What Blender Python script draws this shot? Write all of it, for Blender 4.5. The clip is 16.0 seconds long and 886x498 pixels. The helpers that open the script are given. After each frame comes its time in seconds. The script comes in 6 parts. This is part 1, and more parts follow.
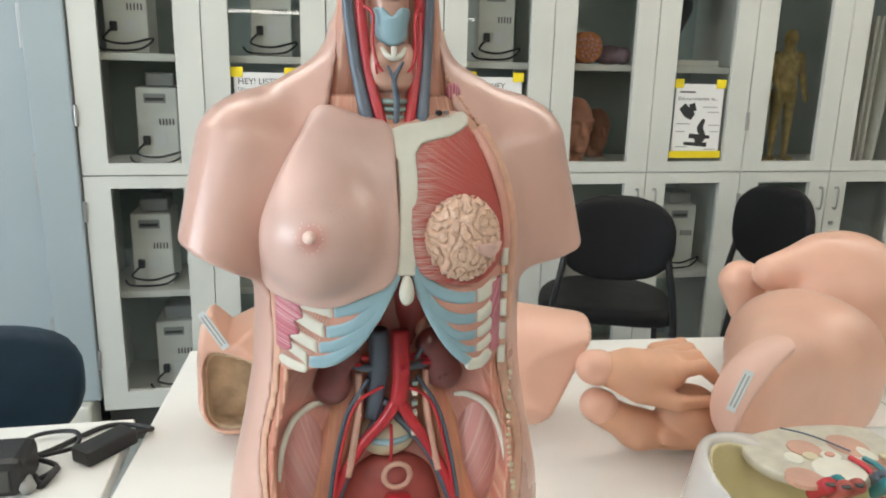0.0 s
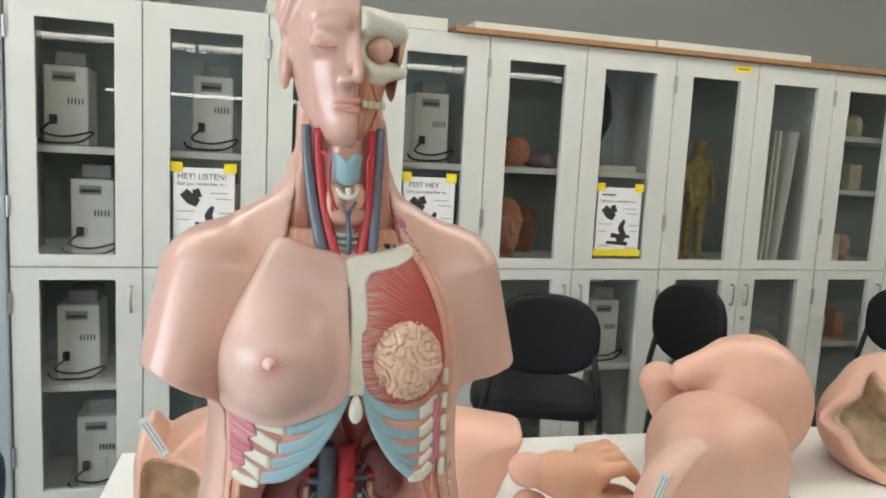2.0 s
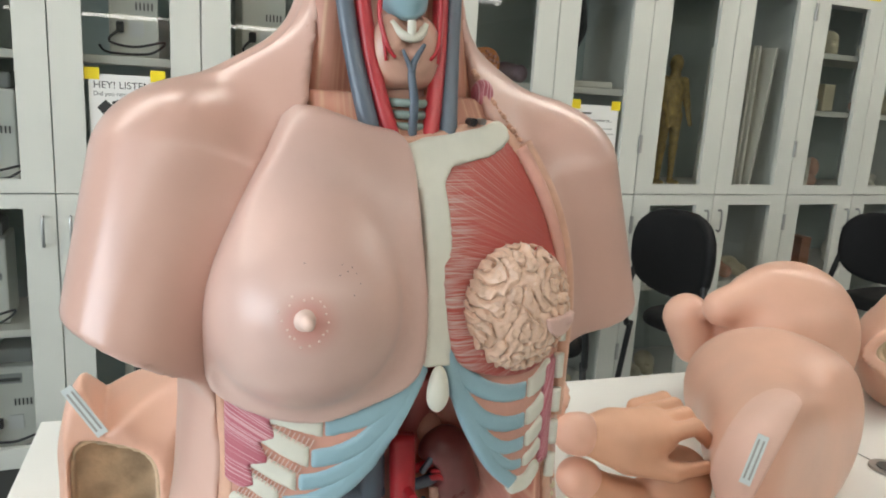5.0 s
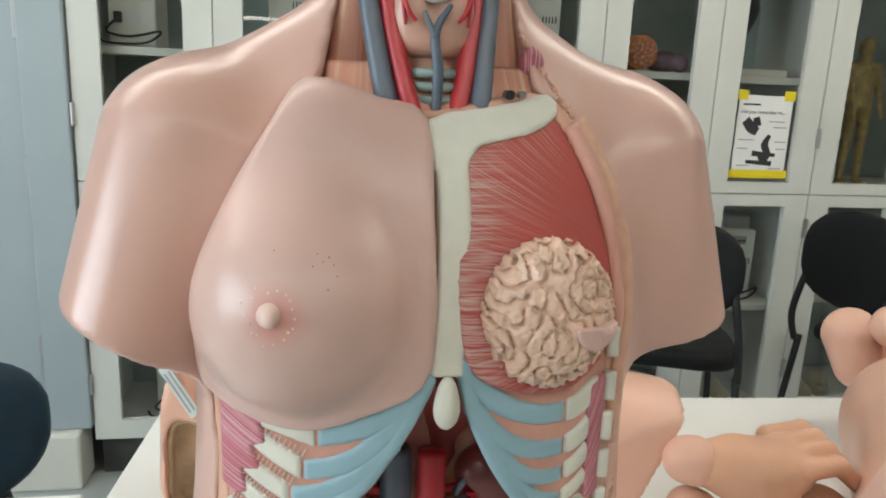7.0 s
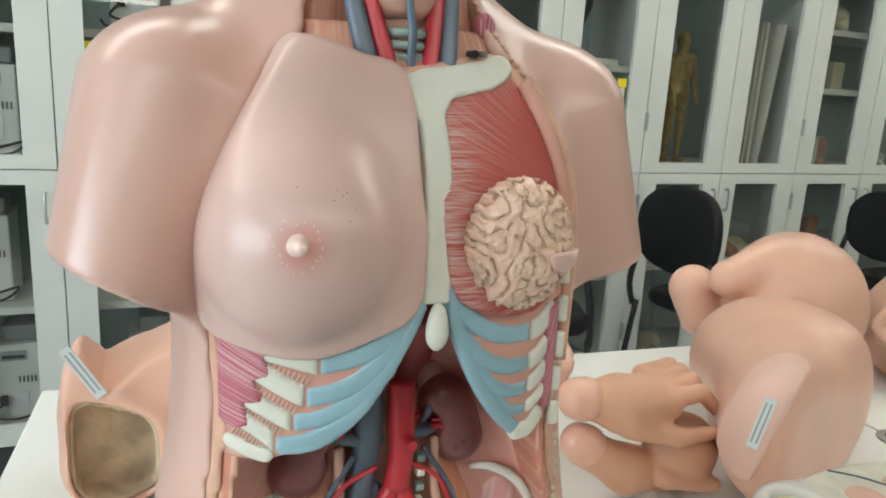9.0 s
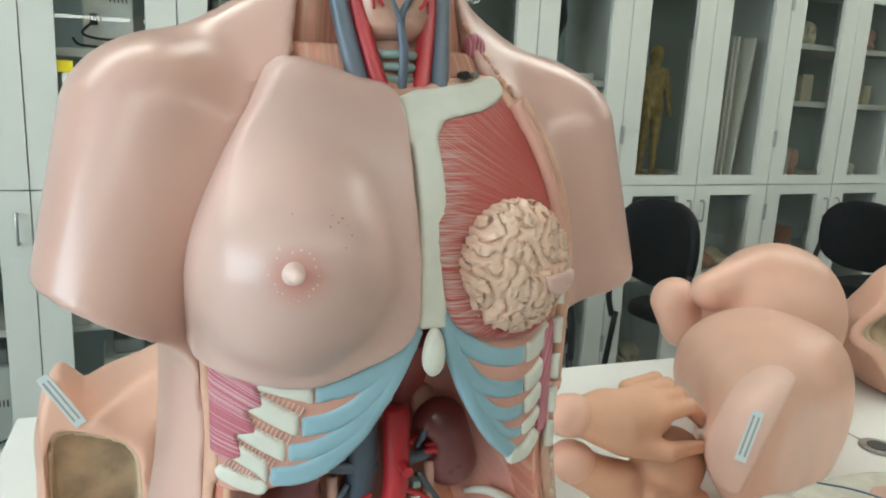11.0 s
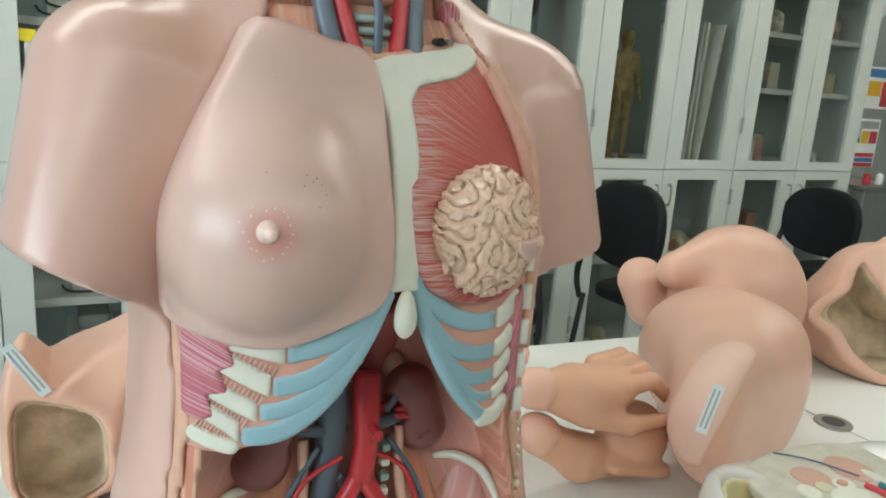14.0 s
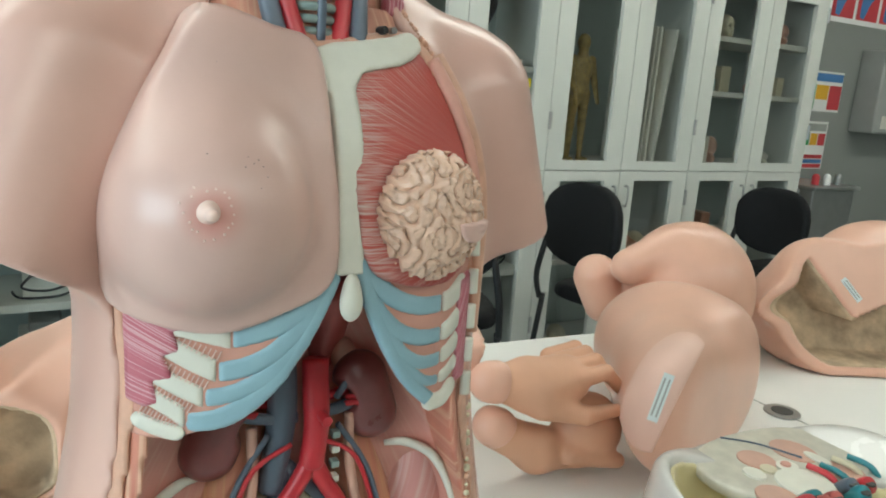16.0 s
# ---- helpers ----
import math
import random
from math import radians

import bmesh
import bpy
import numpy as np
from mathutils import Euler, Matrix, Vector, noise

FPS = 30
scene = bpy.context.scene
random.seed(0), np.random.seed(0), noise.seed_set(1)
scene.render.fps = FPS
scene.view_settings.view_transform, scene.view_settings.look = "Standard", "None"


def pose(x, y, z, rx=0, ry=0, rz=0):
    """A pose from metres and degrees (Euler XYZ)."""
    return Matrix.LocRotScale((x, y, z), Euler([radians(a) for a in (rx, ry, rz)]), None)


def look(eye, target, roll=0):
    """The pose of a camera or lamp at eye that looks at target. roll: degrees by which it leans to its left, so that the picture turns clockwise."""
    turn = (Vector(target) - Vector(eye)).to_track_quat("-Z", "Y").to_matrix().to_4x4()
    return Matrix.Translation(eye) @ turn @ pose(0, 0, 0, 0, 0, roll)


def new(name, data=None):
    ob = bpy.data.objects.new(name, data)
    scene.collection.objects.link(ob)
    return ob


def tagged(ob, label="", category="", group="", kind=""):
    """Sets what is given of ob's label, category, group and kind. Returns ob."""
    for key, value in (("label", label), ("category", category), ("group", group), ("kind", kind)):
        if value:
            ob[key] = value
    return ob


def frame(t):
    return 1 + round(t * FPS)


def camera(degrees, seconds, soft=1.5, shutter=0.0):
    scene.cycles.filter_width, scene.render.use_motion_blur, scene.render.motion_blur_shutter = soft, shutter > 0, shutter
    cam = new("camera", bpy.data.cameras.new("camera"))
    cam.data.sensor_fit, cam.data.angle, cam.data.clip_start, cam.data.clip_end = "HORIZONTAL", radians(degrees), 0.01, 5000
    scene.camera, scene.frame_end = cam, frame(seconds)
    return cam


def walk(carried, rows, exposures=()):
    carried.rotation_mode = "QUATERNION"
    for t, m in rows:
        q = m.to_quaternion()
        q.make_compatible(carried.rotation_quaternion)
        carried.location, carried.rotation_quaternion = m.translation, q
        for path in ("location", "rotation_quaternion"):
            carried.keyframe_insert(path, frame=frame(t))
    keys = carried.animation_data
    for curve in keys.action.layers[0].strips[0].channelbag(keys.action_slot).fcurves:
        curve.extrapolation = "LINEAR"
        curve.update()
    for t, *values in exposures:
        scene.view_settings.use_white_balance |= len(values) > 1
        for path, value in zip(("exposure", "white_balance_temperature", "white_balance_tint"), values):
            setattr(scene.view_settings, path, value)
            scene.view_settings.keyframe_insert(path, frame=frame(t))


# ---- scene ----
cam = camera(62.4, 16.0, soft=1.9)
PATH = [
    (0, (0.067, 0.404, 1.401), (0.46, 2.305, 0.919), 1.3),
    (0.5, (0.052, 0.363, 1.426), (0.546, 2.256, 1.011), 2.0),
    (1, (0.04, 0.314, 1.475), (0.602, 2.22, 1.242), 2.2),
    (1.5, (0.038, 0.32, 1.462), (0.643, 2.216, 1.271), 2.7),
    (2, (0.037, 0.347, 1.454), (0.616, 2.245, 1.202), 2.9),
    (2.5, (0.038, 0.448, 1.433), (0.654, 2.329, 1.145), 3.4),
    (3, (0.028, 0.57, 1.42), (0.714, 2.423, 1.107), 0.5),
    (3.5, (0.018, 0.594, 1.407), (0.776, 2.417, 1.086), 1.5),
    (4, (0.009, 0.62, 1.399), (0.743, 2.444, 1.03), 2.5),
    (4.2, (0.005, 0.627, 1.394), (0.747, 2.444, 1.008), 2.6),
    (6.3, (0.007, 0.667, 1.37), (0.77, 2.462, 0.93), 3.9),
    (6.5, (0.012, 0.669, 1.371), (0.724, 2.484, 0.926), 3.3),
    (7, (0.099, 0.68, 1.367), (0.428, 2.601, 0.916), 2.5),
    (7.5, (0.137, 0.672, 1.352), (0.421, 2.596, 0.887), 2.9),
    (8, (0.079, 0.656, 1.352), (0.511, 2.549, 0.875), 4.0),
    (8.5, (0.019, 0.653, 1.346), (0.707, 2.469, 0.869), 3.7),
    (11, (0.006, 0.663, 1.35), (0.812, 2.445, 0.932), 2.8),
    (11.5, (0.003, 0.67, 1.345), (0.811, 2.452, 0.927), 3.2),
    (12, (0.002, 0.664, 1.348), (0.827, 2.44, 0.941), 3.0),
    (12.5, (0.003, 0.661, 1.337), (0.835, 2.43, 0.911), 3.6),
    (13, (-0.001, 0.652, 1.336), (0.848, 2.41, 0.904), 4.1),
    (13.5, (-0.001, 0.654, 1.341), (0.874, 2.396, 0.894), 4.8),
    (14, (0.002, 0.657, 1.341), (0.881, 2.393, 0.882), 4.1),
    (14.5, (0.003, 0.651, 1.338), (0.893, 2.387, 0.897), 3.7),
    (15, (0.002, 0.649, 1.336), (0.9, 2.383, 0.904), 3.9),
    (15.5, (0.001, 0.646, 1.336), (0.927, 2.367, 0.91), 4.3),
    (16, (0.008, 0.644, 1.331), (0.977, 2.338, 0.893), 4.1),
]
walk(cam, [(t, look(eye, target, roll)) for t, eye, target, roll in PATH],
     exposures=[(0, -0.36, 6500, 10), (4.2, -0.42, 6500, 10), (7.0, -0.52, 6450, 8), (8.5, -0.43, 6350, 6), (11, -0.46, 6150, 1), (16, -0.50, 6150, 1)])

# ---------------------------------------------------------------- world and lamps
world = bpy.data.worlds.new("world")
scene.world = world
world.use_nodes = True
wn = world.node_tree
sky = wn.nodes.new("ShaderNodeTexSky")
sky.sky_type, sky.sun_disc = "NISHITA", False
sky.sun_elevation, sky.sun_rotation = radians(40), radians(250)
wn.links.new(sky.outputs[0], wn.nodes["Background"].inputs[0])
wn.nodes["Background"].inputs[1].default_value = 0.1


def area_lamp(name, loc, target, sx, sy, power, colour):
    d = bpy.data.lights.new(name, "AREA")
    d.shape, d.size, d.size_y, d.energy, d.color = "RECTANGLE", sx, sy, power, colour
    ob = new(name, d)
    ob.matrix_world = look(loc, target)
    return ob


# daylight in the window opening of the west wall
area_lamp("window_daylight", (-3.40, 0.2, 1.65), (0.5, 0.9, 1.2), 2.6, 1.6, 122, (0.79, 0.905, 1.0))


# ---------------------------------------------------------------- materials
def mat(name, colour, rough=0.5, metal=0.0, vary=0.06, scale=6.0, bump=0.0, bscale=60.0, spec=0.5, coat=0.0, sss=0.0):
    m = bpy.data.materials.new(name)
    m.use_nodes = True
    nt = m.node_tree
    b = nt.nodes["Principled BSDF"]
    b.inputs["Roughness"].default_value, b.inputs["Metallic"].default_value = rough, metal
    b.inputs["Specular IOR Level"].default_value = spec
    b.inputs["Coat Weight"].default_value = coat
    b.inputs["Coat Roughness"].default_value = 0.2
    if sss:
        b.inputs["Subsurface Weight"].default_value = sss
        b.inputs["Subsurface Radius"].default_value = (0.006, 0.003, 0.002)
        b.inputs["Subsurface Scale"].default_value = 1.0
    tc = nt.nodes.new("ShaderNodeTexCoord")
    n1 = nt.nodes.new("ShaderNodeTexNoise")
    n1.inputs["Scale"].default_value, n1.inputs["Detail"].default_value = scale, 5
    nt.links.new(tc.outputs["Object"], n1.inputs["Vector"])
    mx = nt.nodes.new("ShaderNodeMix")
    mx.data_type = "RGBA"
    lo, hi = [max(0, c * (1 - vary * 2.2)) for c in colour], [min(1, c * (1 + vary * 1.6)) for c in colour]
    mx.inputs["A"].default_value, mx.inputs["B"].default_value = (*lo, 1), (*hi, 1)
    nt.links.new(n1.outputs["Fac"], mx.inputs["Factor"])
    nt.links.new(mx.outputs["Result"], b.inputs["Base Color"])
    n2 = nt.nodes.new("ShaderNodeTexNoise")
    n2.inputs["Scale"].default_value, n2.inputs["Detail"].default_value = bscale, 4
    nt.links.new(tc.outputs["Object"], n2.inputs["Vector"])
    mr = nt.nodes.new("ShaderNodeMapRange")
    mr.inputs["To Min"].default_value, mr.inputs["To Max"].default_value = max(0.02, rough - 0.08), min(1, rough + 0.1)
    nt.links.new(n1.outputs["Fac"], mr.inputs["Value"])
    nt.links.new(mr.outputs["Result"], b.inputs["Roughness"])
    if bump:
        bp = nt.nodes.new("ShaderNodeBump")
        bp.inputs["Strength"].default_value, bp.inputs["Distance"].default_value = bump, 0.002
        nt.links.new(n2.outputs["Fac"], bp.inputs["Height"])
        nt.links.new(bp.outputs["Normal"], b.inputs["Normal"])
    return m


def blend_in(m, colour, fac_out):
    """Lays a second colour over the base colour of m by the socket fac_out."""
    nt = m.node_tree
    b = nt.nodes["Principled BSDF"]
    old = b.inputs["Base Color"].links[0].from_socket
    mx = nt.nodes.new("ShaderNodeMix")
    mx.data_type = "RGBA"
    nt.links.new(fac_out, mx.inputs["Factor"])
    nt.links.new(old, mx.inputs["A"])
    mx.inputs["B"].default_value = (*colour, 1)
    nt.links.new(mx.outputs["Result"], b.inputs["Base Color"])


def ramp(nt, sock, a, b):
    r = nt.nodes.new("ShaderNodeMapRange")
    r.inputs["From Min"].default_value, r.inputs["From Max"].default_value = a, b
    r.interpolation_type = "SMOOTHSTEP"
    nt.links.new(sock, r.inputs["Value"])
    return r.outputs["Result"]


def near(m, p, r0, r1):
    """1 at the point p, falling to 0 between the radii r0 and r1."""
    nt = m.node_tree
    tc = nt.nodes.new("ShaderNodeTexCoord")
    d = nt.nodes.new("ShaderNodeVectorMath")
    d.operation = "DISTANCE"
    d.inputs[1].default_value = p
    nt.links.new(tc.outputs["Object"], d.inputs[0])
    return ramp(nt, d.outputs["Value"], r1, r0)


def fibres(m, colour, origin, freq=60.0, along=5.0, a=0.52, b=0.75, bump=0.25):
    """Fibres that fan out from a point of the x-z plane, as painted muscle has them."""
    nt = m.node_tree
    tc = nt.nodes.new("ShaderNodeTexCoord")
    sub = nt.nodes.new("ShaderNodeVectorMath")
    sub.operation = "SUBTRACT"
    sub.inputs[1].default_value = origin
    nt.links.new(tc.outputs["Object"], sub.inputs[0])
    sp = nt.nodes.new("ShaderNodeSeparateXYZ")
    nt.links.new(sub.outputs[0], sp.inputs[0])
    at = nt.nodes.new("ShaderNodeMath")
    at.operation = "ARCTAN2"
    nt.links.new(sp.outputs["Z"], at.inputs[0])
    nt.links.new(sp.outputs["X"], at.inputs[1])
    k = nt.nodes.new("ShaderNodeMath")
    k.operation = "MULTIPLY"
    k.inputs[1].default_value = freq
    nt.links.new(at.outputs[0], k.inputs[0])
    ln = nt.nodes.new("ShaderNodeVectorMath")
    ln.operation = "LENGTH"
    nt.links.new(sub.outputs[0], ln.inputs[0])
    k2 = nt.nodes.new("ShaderNodeMath")
    k2.operation = "MULTIPLY"
    k2.inputs[1].default_value = along
    nt.links.new(ln.outputs["Value"], k2.inputs[0])
    cb = nt.nodes.new("ShaderNodeCombineXYZ")
    nt.links.new(k.outputs[0], cb.inputs[0])
    nt.links.new(k2.outputs[0], cb.inputs[1])
    n = nt.nodes.new("ShaderNodeTexNoise")
    n.inputs["Scale"].default_value, n.inputs["Detail"].default_value = 1.0, 3
    nt.links.new(cb.outputs[0], n.inputs["Vector"])
    blend_in(m, colour, ramp(nt, n.outputs["Fac"], a, b))
    bp = nt.nodes.new("ShaderNodeBump")
    bp.inputs["Strength"].default_value, bp.inputs["Distance"].default_value = bump, 0.001
    nt.links.new(n.outputs["Fac"], bp.inputs["Height"])
    nt.links.new(bp.outputs["Normal"], nt.nodes["Principled BSDF"].inputs["Normal"])
    return m


SKIN = (0.652, 0.402, 0.325)
m_skin = mat("skin_plastic", SKIN, 0.30, vary=0.08, scale=11, bump=0.04, bscale=180, coat=0.4)
m_plate = mat("chest_plate_plastic", (0.66, 0.44, 0.375), 0.34, vary=0.07, scale=14, bump=0.05, bscale=200, coat=0.25)
m_manikin = mat("vinyl_manikin", (0.75, 0.44, 0.322), 0.36, vary=0.08, scale=9, bump=0.05, bscale=150, coat=0.15)
m_pad = mat("pale_vinyl_strip", (0.76, 0.50, 0.41), 0.45, vary=0.06, scale=14, bump=0.05)
m_hollow = mat("dirty_foam_hollow", (0.60, 0.45, 0.30), 0.9, vary=0.42, scale=24, bump=1.0, bscale=70)
m_hand = mat("vinyl_hand", (0.67, 0.375, 0.24), 0.5, vary=0.08, scale=18, bump=0.08, bscale=120)
m_blue = mat("cartilage_blue", (0.30, 0.46, 0.52), 0.42, vary=0.08, scale=30, bump=0.05)
m_white = mat("bone_white", (0.72, 0.70, 0.60), 0.5, vary=0.08, scale=40, bump=0.1)
m_cream = mat("bone_cream", (0.66, 0.60, 0.42), 0.5, vary=0.1, scale=40, bump=0.1)
m_inter = mat("intercostal_pink", (0.66, 0.34, 0.26), 0.5, vary=0.1, scale=40, bump=0.2, bscale=250)
m_red = mat("artery_red", (0.52, 0.03, 0.04), 0.33, vary=0.1, scale=40, coat=0.2)
m_vein = mat("vein_grey_blue", (0.10, 0.13, 0.17), 0.35, vary=0.12, scale=40, coat=0.2)
m_kidney = mat("kidney_maroon", (0.21, 0.06, 0.055), 0.3, vary=0.2, scale=50, bump=0.1, coat=0.3)
m_pec = fibres(mat("pectoral_red", (0.49, 0.085, 0.065), 0.45, vary=0.12, scale=20), (0.60, 0.34, 0.29), (0.290, 1.05, 1.262), 150, 7, 0.50, 0.72, 0.6)
pn = m_pec.node_tree
p_tc, p_sp, p_n, p_mul = (pn.nodes.new(k) for k in ("ShaderNodeTexCoord", "ShaderNodeSeparateXYZ", "ShaderNodeTexNoise", "ShaderNodeMath"))
p_mp = pn.nodes.new("ShaderNodeMapping")
p_mp.inputs["Scale"].default_value = (40, 40, 1200)
pn.links.new(p_tc.outputs["Object"], p_sp.inputs[0])
pn.links.new(p_tc.outputs["Object"], p_mp.inputs["Vector"])
pn.links.new(p_mp.outputs[0], p_n.inputs["Vector"])
p_n.inputs["Scale"].default_value = 1.0
p_mul.operation = "MULTIPLY"
pn.links.new(ramp(pn, p_sp.outputs["X"], 0.205, 0.166), p_mul.inputs[0])
pn.links.new(ramp(pn, p_n.outputs["Fac"], 0.36, 0.72), p_mul.inputs[1])
blend_in(m_pec, (0.62, 0.50, 0.45), p_mul.outputs[0])
blend_in(m_pec, (0.45, 0.072, 0.055), near(m_pec, (0.256, 1.045, 1.293), 0.030, 0.078))
m_serr = fibres(mat("serratus_magenta", (0.50, 0.13, 0.17), 0.5, vary=0.15, scale=30), (0.66, 0.38, 0.40), (0.22, 1.05, 1.10), 210, 8, 0.46, 0.66, 0.5)
m_wall_muscle = fibres(mat("cavity_muscle", (0.69, 0.31, 0.25), 0.42, vary=0.22, scale=16, coat=0.25), (0.64, 0.34, 0.26), (0.158, 1.1, 1.24), 60, 5, 0.45, 0.7, 0.4)
m_layer = fibres(mat("muscle_layer", (0.58, 0.22, 0.15), 0.42, vary=0.15, scale=30), (0.68, 0.40, 0.27), (0.158, 1.0, 3.0), 700, 3, 0.45, 0.62, 0.4)
m_fat = mat("fat_layer", (0.69, 0.40, 0.28), 0.45, vary=0.14, scale=90, bump=0.25, bscale=220)
m_psoas = fibres(mat("psoas_orange", (0.66, 0.28, 0.18), 0.42, vary=0.15, scale=25, coat=0.2), (0.66, 0.38, 0.20), (0.158, 1.1, 1.5), 120, 4, 0.45, 0.7, 0.4)
m_iliac = fibres(mat("iliacus_pink", (0.62, 0.29, 0.26), 0.42, vary=0.12, scale=25), (0.66, 0.42, 0.38), (0.158, 1.1, 0.78), 90, 5, 0.45, 0.7, 0.4)
m_neck = fibres(mat("neck_muscle", (0.58, 0.27, 0.19), 0.42, vary=0.18, scale=30, coat=0.2), (0.66, 0.41, 0.27), (0.158, 1.1, 1.9), 130, 4, 0.45, 0.7, 0.4)
m_gland = mat("gland_cream", (0.76, 0.51, 0.37), 0.30, vary=0.12, scale=70, coat=0.5)
m_pearl = mat("bump_cream", (0.76, 0.56, 0.48), 0.35, vary=0.06, scale=60, coat=0.3)
m_areola = mat("areola_pink", (0.70, 0.46, 0.39), 0.45, vary=0.1, scale=60)
m_dark = mat("dark_red_deep", (0.44, 0.10, 0.085), 0.4, vary=0.2, scale=30)
m_facem = fibres(mat("face_muscle", (0.58, 0.23, 0.16), 0.42, vary=0.25, scale=45, bump=0.3), (0.60, 0.36, 0.24), (0.20, 1.1, 1.62), 40, 12, 0.45, 0.65, 0.5)
m_trachea = mat("trachea_grey", (0.26, 0.34, 0.31), 0.4, vary=0.15, scale=40)
blend_in(m_plate, (0.62, 0.30, 0.25), near(m_plate, (0.078, 0.978, 1.266), 0.004, 0.020))

m_cab = mat("cabinet_paint", (0.64, 0.65, 0.60), 0.42, vary=0.03, scale=3, bump=0.02, bscale=40)
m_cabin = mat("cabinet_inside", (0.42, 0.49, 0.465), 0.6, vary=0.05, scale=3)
m_shelf = mat("shelf_paint", (0.68, 0.67, 0.60), 0.5, vary=0.05, scale=4)
m_wood = mat("plywood_edge", (0.40, 0.21, 0.09), 0.55, vary=0.2, scale=14, bump=0.1)
m_board = mat("white_board", (0.66, 0.64, 0.56), 0.5, vary=0.05, scale=4)
m_wall = mat("wall_paint", (0.26, 0.272, 0.255), 0.75, vary=0.03, scale=2, bump=0.06, bscale=90)
m_ceil = mat("ceiling_white", (0.72, 0.72, 0.70), 0.85, vary=0.03, scale=2)
m_floor = mat("floor_vinyl", (0.42, 0.45, 0.44), 0.35, vary=0.1, scale=5, bump=0.03)
m_table = mat("table_laminate", (0.86, 0.855, 0.82), 0.4, vary=0.03, scale=5, bump=0.02)
m_steel = mat("steel", (0.45, 0.45, 0.44), 0.35, 0.9, vary=0.08, scale=20)
m_black = mat("black_upholstery", (0.010, 0.010, 0.011), 0.55, vary=0.2, scale=30, bump=0.2, bscale=400, spec=0.25)
m_blackp = mat("black_plastic", (0.015, 0.015, 0.016), 0.4, vary=0.15, scale=30)
m_navy = mat("navy_vinyl", (0.018, 0.045, 0.075), 0.5, vary=0.2, scale=20, bump=0.1)
m_device = mat("device_beige", (0.80, 0.80, 0.73), 0.5, vary=0.05, scale=8)
m_devgrey = mat("device_grey", (0.34, 0.35, 0.33), 0.5, vary=0.08, scale=8)
m_slot = mat("slot_dark", (0.06, 0.06, 0.055), 0.6, vary=0.1)
m_paper = mat("paper", (0.80, 0.80, 0.78), 0.7, vary=0.02, scale=5)
m_ink = mat("ink", (0.03, 0.03, 0.03), 0.7, vary=0.1)
m_yellow = mat("yellow_tape", (0.85, 0.68, 0.02), 0.5, vary=0.06, scale=20)
m_doorgrey = mat("grey_blue_metal", (0.36, 0.42, 0.44), 0.45, vary=0.04, scale=3)
m_gold = mat("gold_figure", (0.42, 0.30, 0.10), 0.38, 0.3, vary=0.4, scale=40, bump=0.4, bscale=120)
m_terra = mat("terracotta_figure", (0.55, 0.25, 0.15), 0.5, vary=0.15, scale=30)
m_orange = mat("orange_model", (0.62, 0.22, 0.06), 0.5, vary=0.15, scale=40)
m_purple = mat("purple_grey_model", (0.22, 0.15, 0.17), 0.5, vary=0.3, scale=40)
m_green = mat("green_print", (0.05, 0.32, 0.10), 0.6)
m_redp = mat("red_print", (0.55, 0.05, 0.06), 0.6)
m_bluep = mat("blue_print", (0.07, 0.20, 0.45), 0.6)
m_orap = mat("amber_print", (0.75, 0.42, 0.03), 0.6)
m_label = mat("label_silver", (0.62, 0.68, 0.68), 0.3, vary=0.04)
m_pelvis = mat("pearl_plastic", (0.62, 0.60, 0.56), 0.25, vary=0.06, scale=12, coat=0.4)
m_pelin = mat("cream_inner", (0.62, 0.54, 0.30), 0.3, vary=0.1, scale=14, coat=0.3)
m_slice = mat("section_pink", (0.62, 0.36, 0.27), 0.35, vary=0.12, scale=40, coat=0.4)
m_secbase = mat("section_grey", (0.60, 0.56, 0.46), 0.3, vary=0.15, scale=50, coat=0.5)
m_teal = mat("teal_paint", (0.03, 0.22, 0.25), 0.3, coat=0.4)

m_glass = bpy.data.materials.new("cabinet_glass")
m_glass.use_nodes = True
gn = m_glass.node_tree
gn.nodes.remove(gn.nodes["Principled BSDF"])
g_t, g_g, g_m, g_f = (gn.nodes.new(k) for k in ("ShaderNodeBsdfTransparent", "ShaderNodeBsdfGlossy", "ShaderNodeMixShader", "ShaderNodeFresnel"))
g_t.inputs[0].default_value = (0.93, 0.96, 0.94, 1)
g_g.inputs["Roughness"].default_value = 0.004
g_f.inputs[0].default_value = 1.79
gn.links.new(g_f.outputs[0], g_m.inputs[0])
gn.links.new(g_t.outputs[0], g_m.inputs[1])
gn.links.new(g_g.outputs[0], g_m.inputs[2])
gn.links.new(g_m.outputs[0], gn.nodes["Material Output"].inputs[0])

m_lamp = bpy.data.materials.new("lamp_tube")
m_lamp.use_nodes = True
m_lamp.node_tree.nodes["Principled BSDF"].inputs["Emission Color"].default_value = (1.0, 0.95, 0.86, 1)
m_lamp.node_tree.nodes["Principled BSDF"].inputs["Emission Strength"].default_value = 11.8

# ---------------------------------------------------------------- mesh helpers
BASE = {}


def thing(name, loc, label, category, group="", kind=""):
    ob = new(name)
    ob.location = loc
    ob.empty_display_size = 0.05
    BASE[ob] = Vector(loc)
    return tagged(ob, label, category, group, kind)


def attach(ob, parent):
    if parent is not None:
        ob.parent = parent
        if parent in BASE:
            ob.matrix_parent_inverse = Matrix.Translation(-BASE[parent])
    return ob


